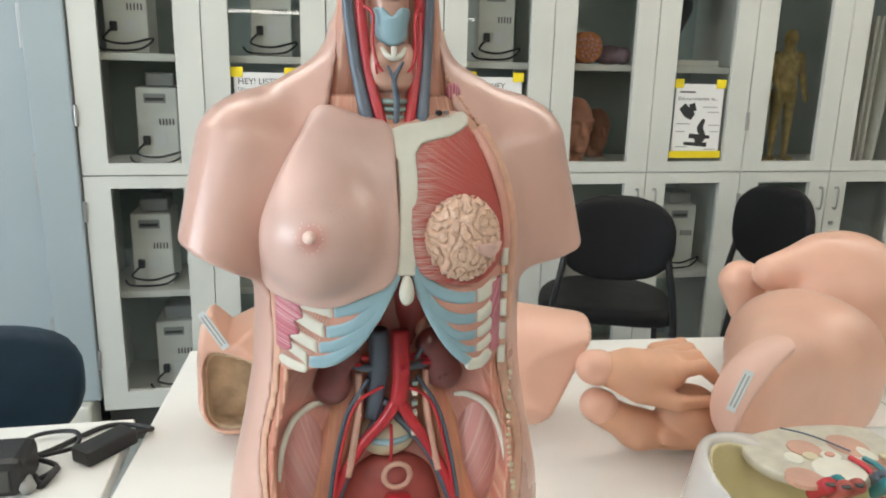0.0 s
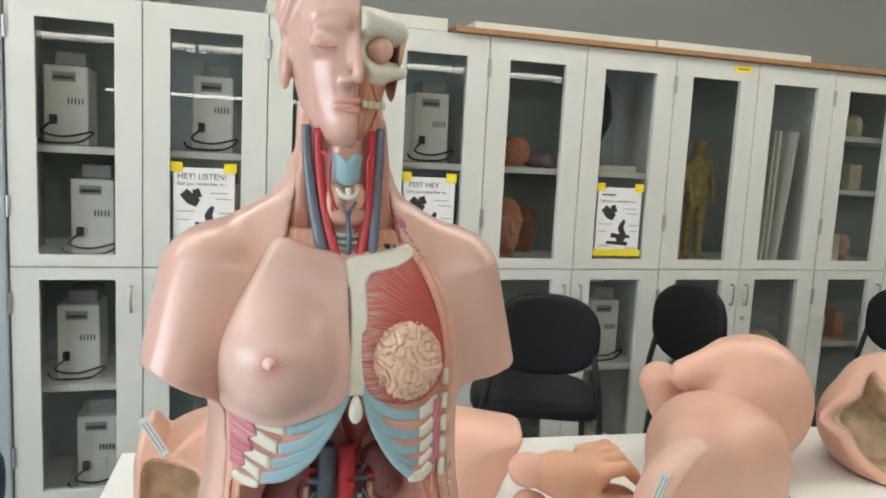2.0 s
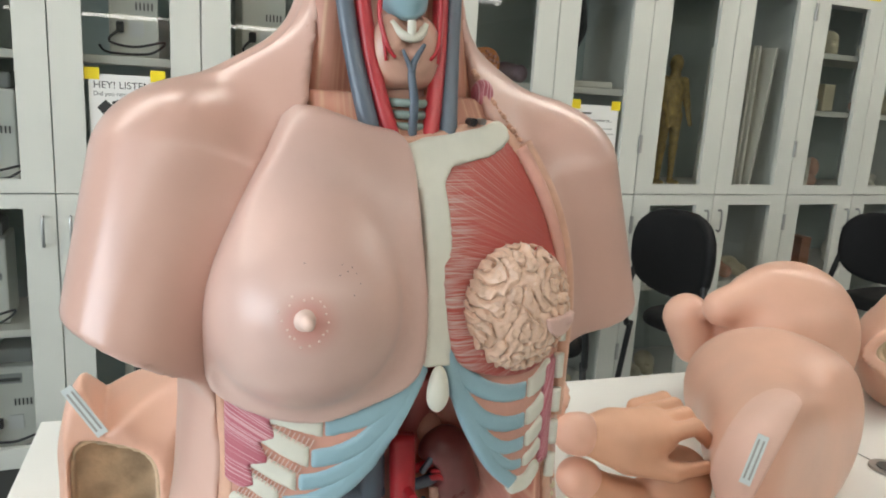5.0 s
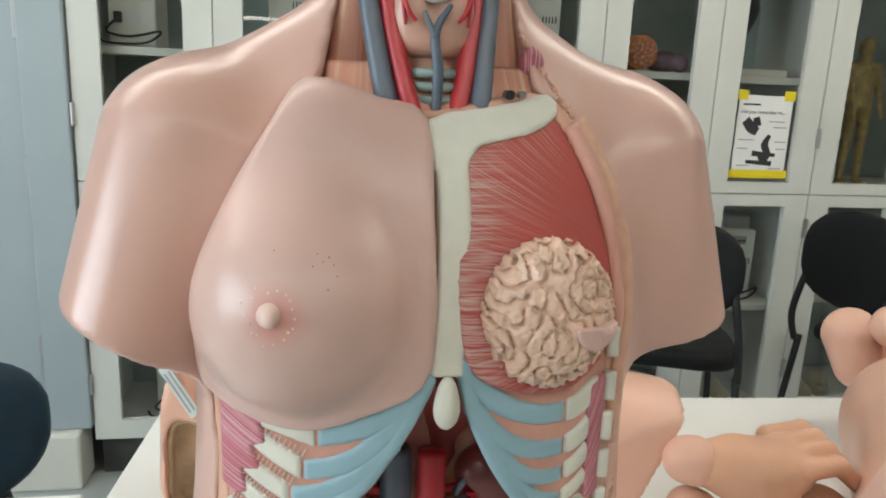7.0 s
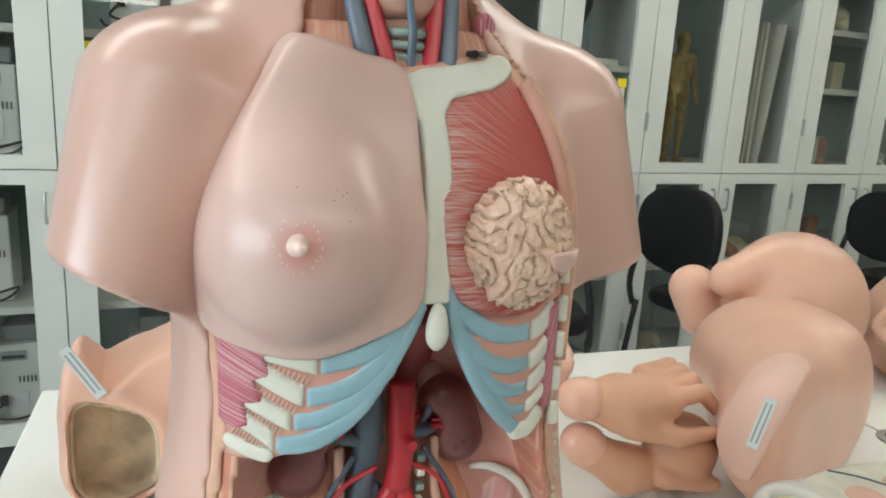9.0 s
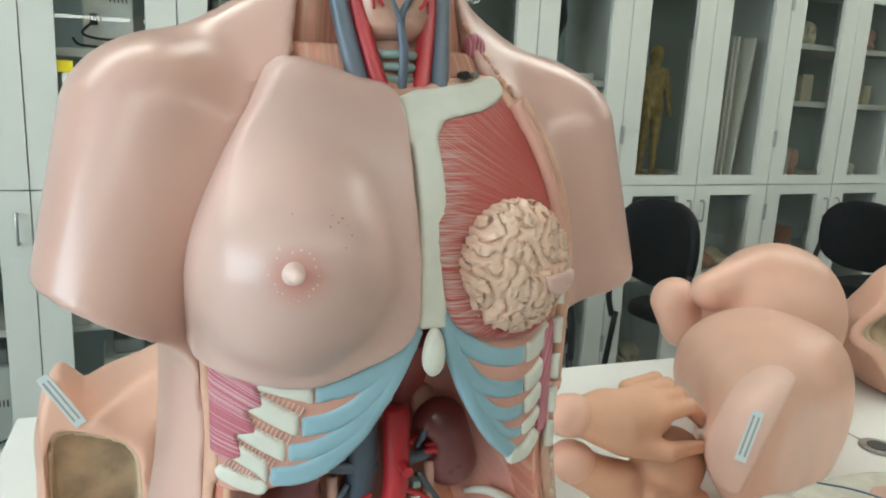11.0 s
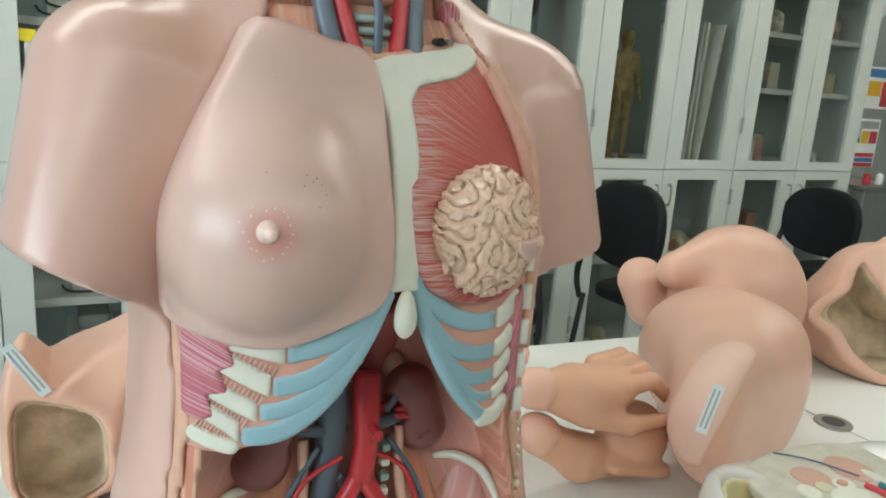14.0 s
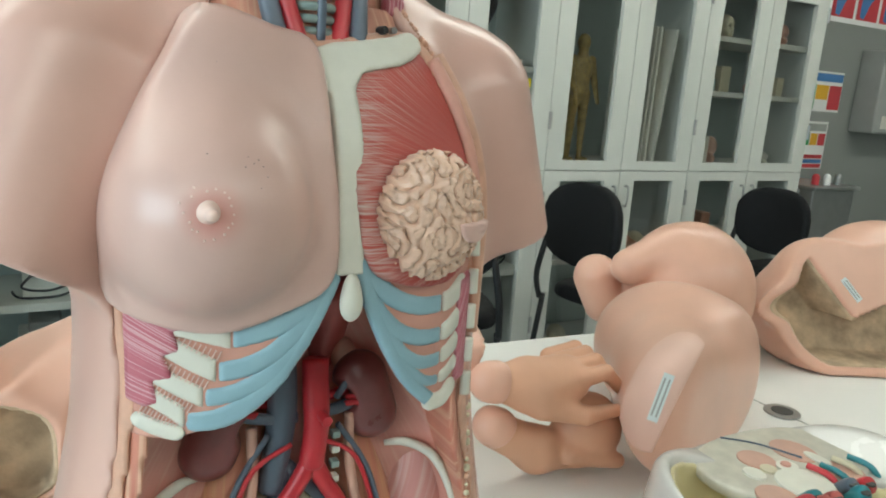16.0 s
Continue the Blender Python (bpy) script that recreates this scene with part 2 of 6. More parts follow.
def part(name, bm, material, parent=None, label="", smooth=False):
    me = bpy.data.meshes.new(name)
    bm.to_mesh(me)
    bm.free()
    me.materials.append(material)
    if smooth:
        me.polygons.foreach_set("use_smooth", [True] * len(me.polygons))
    ob = attach(new(name, me), parent)
    return tagged(ob, label) if label else ob


def box(x0, x1, y0, y1, z0, z1, bevel=0.0, bm=None, seg=2):
    own = bmesh.new()
    r = bmesh.ops.create_cube(own, size=1.0)
    for v in own.verts:
        v.co = Vector(((x0 + x1) / 2 + v.co.x * (x1 - x0), (y0 + y1) / 2 + v.co.y * (y1 - y0), (z0 + z1) / 2 + v.co.z * (z1 - z0)))
    if bevel:
        bmesh.ops.bevel(own, geom=own.edges[:], offset=bevel, segments=seg, affect="EDGES", profile=0.5)
    if bm is None:
        return own
    me = bpy.data.meshes.new("tmp")
    own.to_mesh(me)
    own.free()
    bm.from_mesh(me)
    bpy.data.meshes.remove(me)
    return bm


def tube(points, radius, sides=10, flat=1.0, bm=None, steps=6, up=(0, -1, 0)):
    """A tube through points (smoothed); radius a number or a list; flat squeezes it along up."""
    bm = bm or bmesh.new()
    P = [Vector(p) for p in points]
    R = list(radius) if isinstance(radius, (list, tuple)) else [radius] * len(P)
    pts, rad = [], []
    for i in range(len(P) - 1):
        p0, p1, p2, p3 = P[max(i - 1, 0)], P[i], P[i + 1], P[min(i + 2, len(P) - 1)]
        for s in range(steps):
            t = s / steps
            pts.append(0.5 * ((2 * p1) + (p2 - p0) * t + (2 * p0 - 5 * p1 + 4 * p2 - p3) * t * t + (3 * p1 - p0 - 3 * p2 + p3) * t ** 3))
            rad.append(R[i] * (1 - t) + R[i + 1] * t)
    pts.append(P[-1])
    rad.append(R[-1])
    rings, upv = [], Vector(up)
    for i, p in enumerate(pts):
        d = (pts[min(i + 1, len(pts) - 1)] - pts[max(i - 1, 0)]).normalized()
        s = d.cross(upv)
        if s.length < 1e-4:
            s = d.cross(Vector((1, 0, 0.1)))
        s.normalize()
        u = s.cross(d).normalized()
        rings.append([bm.verts.new(p + rad[i] * (math.cos(a) * s + math.sin(a) * flat * u)) for a in [2 * math.pi * k / sides for k in range(sides)]])
    for a, b in zip(rings, rings[1:]):
        for k in range(sides):
            bm.faces.new((a[k], a[(k + 1) % sides], b[(k + 1) % sides], b[k]))
    bm.faces.new(rings[0][::-1])
    bm.faces.new(rings[-1])
    bmesh.ops.recalc_face_normals(bm, faces=bm.faces[:])
    return bm


def disc(c, r, depth, axis="Y", seg=24, bevel=0.0):
    bm = bmesh.new()
    bmesh.ops.create_cone(bm, cap_ends=True, segments=seg, radius1=r, radius2=r, depth=depth)
    if bevel:
        bmesh.ops.bevel(bm, geom=[e for e in bm.edges if len(e.link_faces) == 2 and e.calc_face_angle() > 1], offset=bevel, segments=2, affect="EDGES")
    if axis == "Y":
        bmesh.ops.rotate(bm, verts=bm.verts, matrix=Matrix.Rotation(radians(90), 3, "X"))
    if axis == "X":
        bmesh.ops.rotate(bm, verts=bm.verts, matrix=Matrix.Rotation(radians(90), 3, "Y"))
    bmesh.ops.translate(bm, verts=bm.verts, vec=c)
    return bm


# implicit solids, meshed on a grid
def smin(a, b, k):
    h = np.clip(0.5 + 0.5 * (b - a) / k, 0, 1)
    return b * (1 - h) + a * h - k * h * (1 - h)


def smax(a, b, k):
    return -smin(-a, -b, k)


def ell(p, c, r):
    q = [(p[i] - c[i]) / r[i] for i in range(3)]
    return (np.sqrt(q[0] ** 2 + q[1] ** 2 + q[2] ** 2) - 1) * min(r)


def cap(p, a, b, ra, rb=None, squash=(1, 1, 1)):
    rb = ra if rb is None else rb
    a, b = np.array(a, float), np.array(b, float)
    ab = b - a
    t = np.clip(sum((p[i] - a[i]) * ab[i] for i in range(3)) / (ab @ ab), 0, 1)
    return np.sqrt(sum(((p[i] - a[i] - t * ab[i]) / squash[i]) ** 2 for i in range(3))) - (ra + (rb - ra) * t)


def half(p, c, n):
    n = np.array(n, float) / np.linalg.norm(n)
    return sum((p[i] - c[i]) * n[i] for i in range(3))


def poly2(x, z, pts):
    """Signed distance to a polygon of the x-z plane, negative inside."""
    d = np.full(np.broadcast(x, z).shape, 1e9)
    s = np.zeros(d.shape, bool)
    for (ax, az), (bx, bz) in zip(pts, pts[1:] + pts[:1]):
        ex, ez = bx - ax, bz - az
        wx, wz = x - ax, z - az
        t = np.clip((wx * ex + wz * ez) / (ex * ex + ez * ez), 0, 1)
        d = np.minimum(d, (wx - ex * t) ** 2 + (wz - ez * t) ** 2)
        if ez != 0:
            s ^= ((az > z) != (bz > z)) & (x < ex * (z - az) / ez + ax)
    return np.where(s, -1, 1) * np.sqrt(d)


def smooth_poly(pts, n=4):
    out, N = [], len(pts)
    for i in range(N):
        p0, p1, p2, p3 = (np.array(pts[(i + k) % N]) for k in (-1, 0, 1, 2))
        for s in range(n):
            t = s / n
            out.append(tuple(0.5 * (2 * p1 + (p2 - p0) * t + (2 * p0 - 5 * p1 + 4 * p2 - p3) * t * t + (3 * p1 - p0 - 3 * p2 + p3) * t ** 3)))
    return out


def solid(name, f, lo, hi, h, material, parent=None, label=""):
    lo, hi = np.array(lo, float), np.array(hi, float)
    n = np.ceil((hi - lo) / h).astype(int) + 1
    ax = [lo[i] + h * np.arange(n[i]) for i in range(3)]
    p = (ax[0][:, None, None], ax[1][None, :, None], ax[2][None, None, :])
    D = np.broadcast_to(f(p), n).astype(np.float32)
    D = np.where(np.abs(D) < 1e-7, 1e-7, D)
    ins = D < 0
    c = n - 1
    acc, cnt = np.zeros((*c, 3), np.float32), np.zeros(c, np.float32)
    quads = []
    for a in range(3):
        s0, s1 = [slice(None)] * 3, [slice(None)] * 3
        s0[a], s1[a] = slice(0, -1), slice(1, None)
        d0, d1 = D[tuple(s0)], D[tuple(s1)]
        cr = (d0 < 0) != (d1 < 0)
        t = np.where(cr, d0 / np.where(cr, d0 - d1, 1), 0)
        o = [k for k in range(3) if k != a]
        for du in (0, 1):
            for dv in (0, 1):
                sl = [slice(None)] * 3
                sl[o[0]], sl[o[1]] = slice(du, du + c[o[0]]), slice(dv, dv + c[o[1]])
                m = cr[tuple(sl)]
                cnt += m
                acc[..., a] += t[tuple(sl)]
                acc[..., o[0]] += m * du
                acc[..., o[1]] += m * dv
        idx = np.argwhere(cr)
        ok = (idx[:, o[0]] > 0) & (idx[:, o[1]] > 0) & (idx[:, o[0]] < c[o[0]]) & (idx[:, o[1]] < c[o[1]])
        quads.append((a, o, idx[ok], d0[tuple(idx[ok].T)] < 0))
    act = cnt > 0
    ids = np.full(c, -1, np.int64)
    ids[act] = np.arange(act.sum())
    V = lo + h * (np.argwhere(act) + acc[act] / cnt[act][:, None])
    F = []
    for a, o, idx, neg in quads:
        q = []
        for du, dv in ((-1, -1), (0, -1), (0, 0), (-1, 0)):
            j = idx.copy()
            j[:, o[0]] += du
            j[:, o[1]] += dv
            q.append(ids[tuple(j.T)])
        q = np.stack(q, 1)
        flip = neg if a != 1 else ~neg
        F.append(np.where(flip[:, None], q, q[:, ::-1]))
    F = np.concatenate(F)
    F = F[(F >= 0).all(1)]
    me = bpy.data.meshes.new(name)
    me.vertices.add(len(V))
    me.vertices.foreach_set("co", V.astype(np.float32).ravel())
    me.loops.add(F.size)
    me.loops.foreach_set("vertex_index", F.astype(np.int32).ravel())
    me.polygons.add(len(F))
    me.polygons.foreach_set("loop_start", np.arange(0, F.size, 4, dtype=np.int32))
    me.update(calc_edges=True)
    me.polygons.foreach_set("use_smooth", np.ones(len(F), bool))
    me.materials.append(material)
    ob = attach(new(name, me), parent)
    return tagged(ob, label) if label else ob


# ---------------------------------------------------------------- room
XW, XE, YS, YN, ZC = -3.5, 6.5, -16.5, 3.52, 2.75
part("floor", box(XW - 0.1, XE + 0.1, YS - 0.1, YN + 0.1, -0.1, 0), m_floor)
part("ceiling", box(XW - 0.1, XE + 0.1, YS - 0.1, YN + 0.1, ZC, ZC + 0.1), m_ceil)
part("wall_north", box(XW - 0.1, XE + 0.1, YN, YN + 0.12, 0, ZC), m_wall)
part("wall_south", box(XW - 0.1, XE + 0.1, YS - 0.12, YS, 0, ZC), m_wall)
part("wall_east", box(XE, XE + 0.12, YS, YN, 0, ZC), m_wall)
bm = box(XW - 0.12, XW, YS, -1.2, 0, ZC)
box(XW - 0.12, XW, 1.6, YN, 0, ZC, bm=bm)
box(XW - 0.12, XW, -1.2, 1.6, 0, 0.85, bm=bm)
box(XW - 0.12, XW, -1.2, 1.6, 2.45, ZC, bm=bm)
part("wall_west", bm, m_wall)
for n in ("floor", "ceiling", "wall_north", "wall_south", "wall_east", "wall_west"):
    tagged(bpy.data.objects[n], {"floor": "pale grey vinyl floor", "ceiling": "plain white ceiling"}.get(n, "grey painted room wall"), n.split("_")[0], kind="structure")

# hanging light fixtures in rows
for y, x in ([(-4.5, -1.6), (-4.5, 1.0), (-4.5, 3.6), (-14.5, -1.5), (-14.5, 1.1), (-14.5, 3.7), (-0.6, -1.2), (-0.6, 1.6), (-0.6, 4.4), (2.0, -1.2), (2.0, 1.6), (2.0, 4.4)]):
    fx = thing("ceiling_light", (x, y, ZC), "long white linear ceiling light with a perforated side", "light", "ceiling lights")
    part("housing", box(x - 1.29, x + 1.29, y - 0.11, y + 0.11, ZC - 0.035, ZC - 0.002, 0.005), m_ceil, fx)
    part("louvre_rail", box(x - 1.18, x + 1.18, y + 0.093, y + 0.097, ZC - 0.135, ZC - 0.116), m_steel, fx)
    if y == -4.5:
        fins = bmesh.new()
        for j in range(42):
            box(x - 1.25 + 0.06 * j, x - 1.218 + 0.06 * j, y + 0.0925, y + 0.0955, ZC - 0.114, ZC - 0.078, bm=fins)
        tagged(part("louvre_fins", fins, m_slot, fx), "dark row of louvre fins", kind="stuff")
    part("diffuser", box(x - 1.27, x + 1.27, y - 0.09, y + 0.09, ZC - 0.115, ZC - 0.036, 0.004), m_lamp, fx)

# tall metal door and its frame at the end of the cabinets
door = thing("door_1", (-1.25, 3.05, 0), "grey-blue painted metal door, closed", "door", kind="structure")
part("door_leaf", box(-1.65, -0.775, 3.06, 3.10, 0.205, 2.2, 0.004), m_doorgrey, door)
part("door_frame", box(-0.772, -0.641, 3.035, 3.12, 0.20, 2.25, 0.006), m_doorgrey, door)
part("door_frame", box(-1.75, -1.653, 3.035, 3.12, 0.20, 2.25, 0.006), m_doorgrey, door)
part("door_base", box(-1.75, -0.67, 3.0, 3.14, 0, 0.198, 0.01), m_shelf, door)
for z in (0.45, 1.02, 1.5):
    part("hinge", box(-0.782, -0.765, 3.045, 3.06, z - 0.07, z + 0.07, 0.003), m_steel, door)
part("wall_return", box(-3.5, -1.755, 3.06, 3.5, 0, ZC), m_wall)
tagged(bpy.data.objects["wall_return"], "grey painted return of the wall", "wall", kind="structure")

# ---------------------------------------------------------------- cabinets
PITCH, CX0, CY, CD = 0.4118, -0.637, 3.05, 0.44
ZT, ZB, ZM = 1.915, 0.155, 1.018


def frame_door(x0, x1, z0, z1, gx0, gx1, gz0, gz1, y):
    bm = bmesh.new()
    for a in ((x0, gx0, z0, z1), (gx1, x1, z0, z1), (gx0, gx1, z0, gz0), (gx0, gx1, gz1, z1)):
        box(a[0], a[1], y, y + 0.02, a[2], a[3], bm=bm)
    bmesh.ops.remove_doubles(bm, verts=bm.verts, dist=1e-5)
    return bm


def cabinet(k):
    x0 = CX0 + 2 * PITCH * k
    x1 = x0 + 2 * PITCH
    c = thing("cabinet", ((x0 + x1) / 2, CY + CD / 2, 0), "tall off-white painted cabinet with glazed doors on a dark plinth", "cabinet", "wall of cabinets")
    y0, y1 = CY + 0.022, CY + CD
    bm = box(x0 + 0.002, x0 + 0.02, y0, y1, ZB, ZT)
    box(x1 - 0.02, x1 - 0.002, y0, y1, ZB, ZT, bm=bm)
    box(x0 + 0.02, x1 - 0.02, y0, y1, ZT - 0.02, ZT, bm=bm)
    box(x0 + 0.02, x1 - 0.02, y0, y1, ZB, ZB + 0.02, bm=bm)
    part("carcass", bm, m_cab, c)
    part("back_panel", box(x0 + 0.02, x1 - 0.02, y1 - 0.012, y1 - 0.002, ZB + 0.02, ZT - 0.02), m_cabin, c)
    part("plinth", box(x0 + 0.004, x1 - 0.004, y0 + 0.04, y1, 0, ZB - 0.001), m_slot, c)
    zs = (0.59, 1.04, 1.425) if k < 3 else ((0.62, 1.04) if k == 3 else (0.66, 1.04, 1.39, 1.64))
    for z in zs:
        part("shelf", box(x0 + 0.021, x1 - 0.021, y0 + 0.03, y1 - 0.014, z - 0.025, z, 0.002), m_shelf, c)
    for d in (0, 1):
        a, b = x0 + d * PITCH + 0.002, x0 + (d + 1) * PITCH - 0.002
        g0, g1 = a + 0.085, b - 0.085
        for nm, z0, z1, q0, q1 in (("upper_door", ZM + 0.002, ZT, 1.06, 1.835), ("lower_door", ZB, ZM - 0.002, 0.222, 0.974)):
            dr = part(nm, frame_door(a, b, z0, z1, g0, g1, q0, q1, CY), m_cab, c)
            gb = bmesh.new()
            gb.faces.new([gb.verts.new((u, CY + 0.022, v)) for u, v in ((g0 - 0.008, q0 - 0.008), (g1 + 0.008, q0 - 0.008), (g1 + 0.008, q1 + 0.008), (g0 - 0.008, q1 + 0.008))])
            gl = part("pane", gb, m_glass, dr)
            gl.visible_shadow = False
            hx = a if d == 0 else b
            for hz in ((z0 + 0.2, z1 - 0.12)):
                part("hinge", tube([(hx, CY - 0.006, hz - 0.035), (hx, CY - 0.006, hz + 0.035)], 0.006, 8), m_steel, dr)
            if nm == "lower_door":
                kx = (b - 0.035) if d == 0 else (a + 0.035)
                part("handle", tube([(kx, CY - 0.001, 0.865), (kx, CY - 0.022, 0.87), (kx, CY - 0.022, 0.945), (kx, CY - 0.001, 0.95)], 0.0045, 8, up=(1, 0, 0)), m_steel, dr)
                if d == 1:
                    part("lock", disc((kx, CY - 0.004, 0.80), 0.009, 0.01), m_steel, dr)
    return c


for k in range(5):
    cabinet(k)

wb = thing("timber_board", (1.7, 3.2, ZT + 0.03), "long timber board with a plywood edge on the cabinets", "board")
part("board", box(0.86, 3.48, 3.02, 3.45, ZT + 0.002, ZT + 0.022, 0.002), m_wood, wb)
for x0, x1, h in ((0.94, 1.72, 0.026), (1.73, 2.5, 0.03)):
    b = tagged(part("flat_box", box(x0, x1, 3.04, 3.4, ZT + 0.023, ZT + 0.023 + h, 0.003), m_board), "flat white board lying on the timber", "board", "boards on the cabinets")
b = tagged(part("flat_box", box(0.18, 0.84, 3.06, 3.4, ZT + 0.002, ZT + 0.05, 0.003), m_board), "off-white flat carton on the cabinet top", "carton")
tagged(part("pipe", tube([(-0.19, 3.42, ZT + 0.002), (-0.19, 3.42, ZC)], 0.045, 20), m_steel, smooth=True), "bare metal pipe rising from the cabinet top", "pipe")


# ---------------------------------------------------------------- things on the shelves
def lab_device(x, z, w=0.14, h=0.27, flip=1, y=3.17):
    d = thing("lab_device", (x, y, z), "beige upright bench instrument with vents and a coiled black cord", "instrument", "instruments in the cabinets")
    body = part("body", box(x - w / 2, x + w / 2, y, y + 0.19, z, z + h, 0.006), m_device, d)
    part("hood", box(x - w * 0.28, x + w * 0.42, y + 0.03, y + 0.17, z + h + 0.001, z + h + 0.05, 0.008), m_devgrey, d)
    part("carry_slot", box(x - w * 0.30, x + w * 0.22, y - 0.004, y - 0.0005, z + h * 0.80, z + h * 0.92, 0.001), m_devgrey, d)
    part("slot_opening", box(x - w * 0.26, x + w * 0.18, y - 0.006, y - 0.0045, z + h * 0.83, z + h * 0.87), m_slot, d)
    for i in range(5):
        part("vent", box(x + w * (0.04 + 0.08 * i), x + w * (0.07 + 0.08 * i), y - 0.003, y - 0.0005, z + h * 0.52, z + h * 0.60), m_slot, d)
    part("plate", box(x - w * 0.1, x + w * 0.2, y - 0.004, y - 0.0005, z + h * 0.22, z + h * 0.40), m_paper, d)
    part("plug", box(x - w * 0.36, x - w * 0.2, y - 0.022, y - 0.001, z + h * 0.26, z + h * 0.38, 0.004), m_blackp, d)
    part("cord", tube([(x - w * 0.28, y - 0.024, z + h * 0.3), (x - w * 0.5, y - 0.03, z + h * 0.16), (x, y - 0.035, z + h * 0.11), (x + w * 0.62, y - 0.02, z + h * 0.18), (x + w * 0.3, y - 0.03, z + 0.012), (x - w * 0.5, y - 0.03, z + 0.009), (x - w * 0.7, y - 0.02, z + 0.03)], 0.004, 7, steps=8), m_blackp, d, smooth=True)


def dcx(k):
    return CX0 + PITCH * (k + 0.5)


for k, z, dx, s in ((0, 1.426, -0.05, 1), (1, 1.426, 0.02, 1), (3, 1.426, 0.02, 1), (2, 1.426, 0.0, 1), (0, 1.041, 0.03, 1), (2, 1.041, 0.02, 1), (1, 1.041, 0.05, 1), (3, 1.041, 0.05, 1),
                    (0, 0.591, -0.02, 1), (1, 0.591, 0.05, 1), (2, 0.591, 0.0, 1), (3, 0.591, 0.03, 1), (5, 0.591, 0.03, 1), (0, 0.176, 0.04, 1), (1, 0.176, 0.03, 1), (2, 0.176, 0.03, 1)):
    lab_device(dcx(k) + dx, z)

# notices taped on the panes
def text_mesh(name, body, size, loc, material, parent, align="LEFT"):
    cu = bpy.data.curves.new(name, "FONT")
    cu.body, cu.size, cu.extrude, cu.align_x = body, size, 0.0003, align
    tmp = new(name + "_tmp", cu)
    me = bpy.data.meshes.new_from_object(tmp.evaluated_get(bpy.context.evaluated_depsgraph_get()))
    bpy.data.objects.remove(tmp)
    me.transform(Matrix.Translation(loc) @ Matrix.Rotation(radians(90), 4, "X"))
    me.materials.append(material)
    return attach(new(name, me), parent)


def notice(cx, z0, head, low_tape):
    w, h, y = 0.205, 0.275, CY + 0.0205
    n = thing("notice", (cx, y, z0 + h / 2), "printed white paper notice with a microscope drawing, taped with yellow tape", "notice", "taped notices")
    part("sheet", box(cx - w / 2, cx + w / 2, y - 0.004, y - 0.0034, z0, z0 + h), m_paper, n)
    yy = y - 0.0045
    if head:
        text_mesh("heading", head, 0.029, (cx - w / 2 + 0.012, yy, z0 + h - 0.04), m_ink, n)
    else:
        part("heading", box(cx - 0.085, cx - 0.02, yy - 0.0003, yy, z0 + h - 0.034, z0 + h - 0.028), m_ink, n)
    text_mesh("subheading", "Did you remember to...", 0.0175, (cx - w / 2 + 0.012, yy, z0 + h - 0.062), m_ink, n)
    part("drawing", tube([(cx - 0.07, yy, z0 + 0.19), (cx - 0.045, yy, z0 + 0.165), (cx - 0.02, yy, z0 + 0.15)], [0.016, 0.02, 0.014], 10, 0.02), m_ink, n)
    part("drawing", tube([(cx - 0.03, yy, z0 + 0.20), (cx - 0.02, yy, z0 + 0.17)], [0.012, 0.014], 10, 0.02), m_ink, n)
    part("drawing", tube([(cx + 0.03, yy, z0 + 0.14), (cx + 0.015, yy, z0 + 0.105), (cx + 0.03, yy, z0 + 0.07), (cx + 0.0, yy, z0 + 0.05)], [0.006, 0.014, 0.012, 0.02], 10, 0.02), m_ink, n)
    part("drawing", tube([(cx - 0.03, yy, z0 + 0.075), (cx + 0.06, yy, z0 + 0.07)], [0.01, 0.006], 8, 0.02), m_ink, n)
    part("drawing", tube([(cx - 0.05, yy, z0 + 0.045), (cx + 0.05, yy, z0 + 0.04)], [0.006, 0.009], 8, 0.02), m_ink, n)
    for i, (dx, dz, l) in enumerate([(0.02, 0.185, 0.06), (0.04, 0.165, 0.05), (-0.09, 0.12, 0.06), (0.05, 0.115, 0.045), (-0.09, 0.09, 0.04), (0.06, 0.09, 0.035), (-0.085, 0.03, 0.05), (0.04, 0.02, 0.05)]):
        part("text_bar", box(cx + dx, cx + dx + l, yy - 0.0002, yy, z0 + dz, z0 + dz + 0.0035), m_devgrey, n)
    for dx in (-w / 2 + 0.012, w / 2 - 0.012):
        part("tape", box(cx + dx - 0.024, cx + dx + 0.018, yy - 0.0016, yy - 0.0008, z0 + h - 0.016, z0 + h + 0.018), m_yellow, n)
    if low_tape == "bar":
        part("tape", box(cx - w / 2 - 0.01, cx + w / 2 + 0.012, yy - 0.0016, yy - 0.0008, z0 - 0.012, z0 + 0.016), m_yellow, n)
    else:
        part("tape", box(cx - w / 2 - 0.01, cx - w / 2 + 0.03, yy - 0.0016, yy - 0.0008, z0 - 0.018, z0 + 0.008), m_yellow, n)


notice(dcx(1) - 0.005, 1.095, "HEY! LISTEN!", "corner")
notice(dcx(3) - 0.005, 1.095, " PSST HEY", "corner")
notice(dcx(5), 1.085, "", "bar")
for k in (6, 8):
    t = thing("cabinet_tag", (dcx(k) + 0.12, CY - 0.001, 1.885), "small yellow paper tag on the cabinet door", "tag", "yellow tags")
    part("tag", box(dcx(k) + 0.08, dcx(k) + 0.165, CY - 0.0022, CY - 0.0006, 1.872, 1.898), m_yellow, t)
    part("text_bar", box(dcx(k) + 0.095, dcx(k) + 0.15, CY - 0.0030, CY - 0.0024, 1.882, 1.887), m_ink, t)
sg = thing("access_sign", (dcx(2), CY, 1.87), "small blue and white access sign on the cabinet door", "sign")
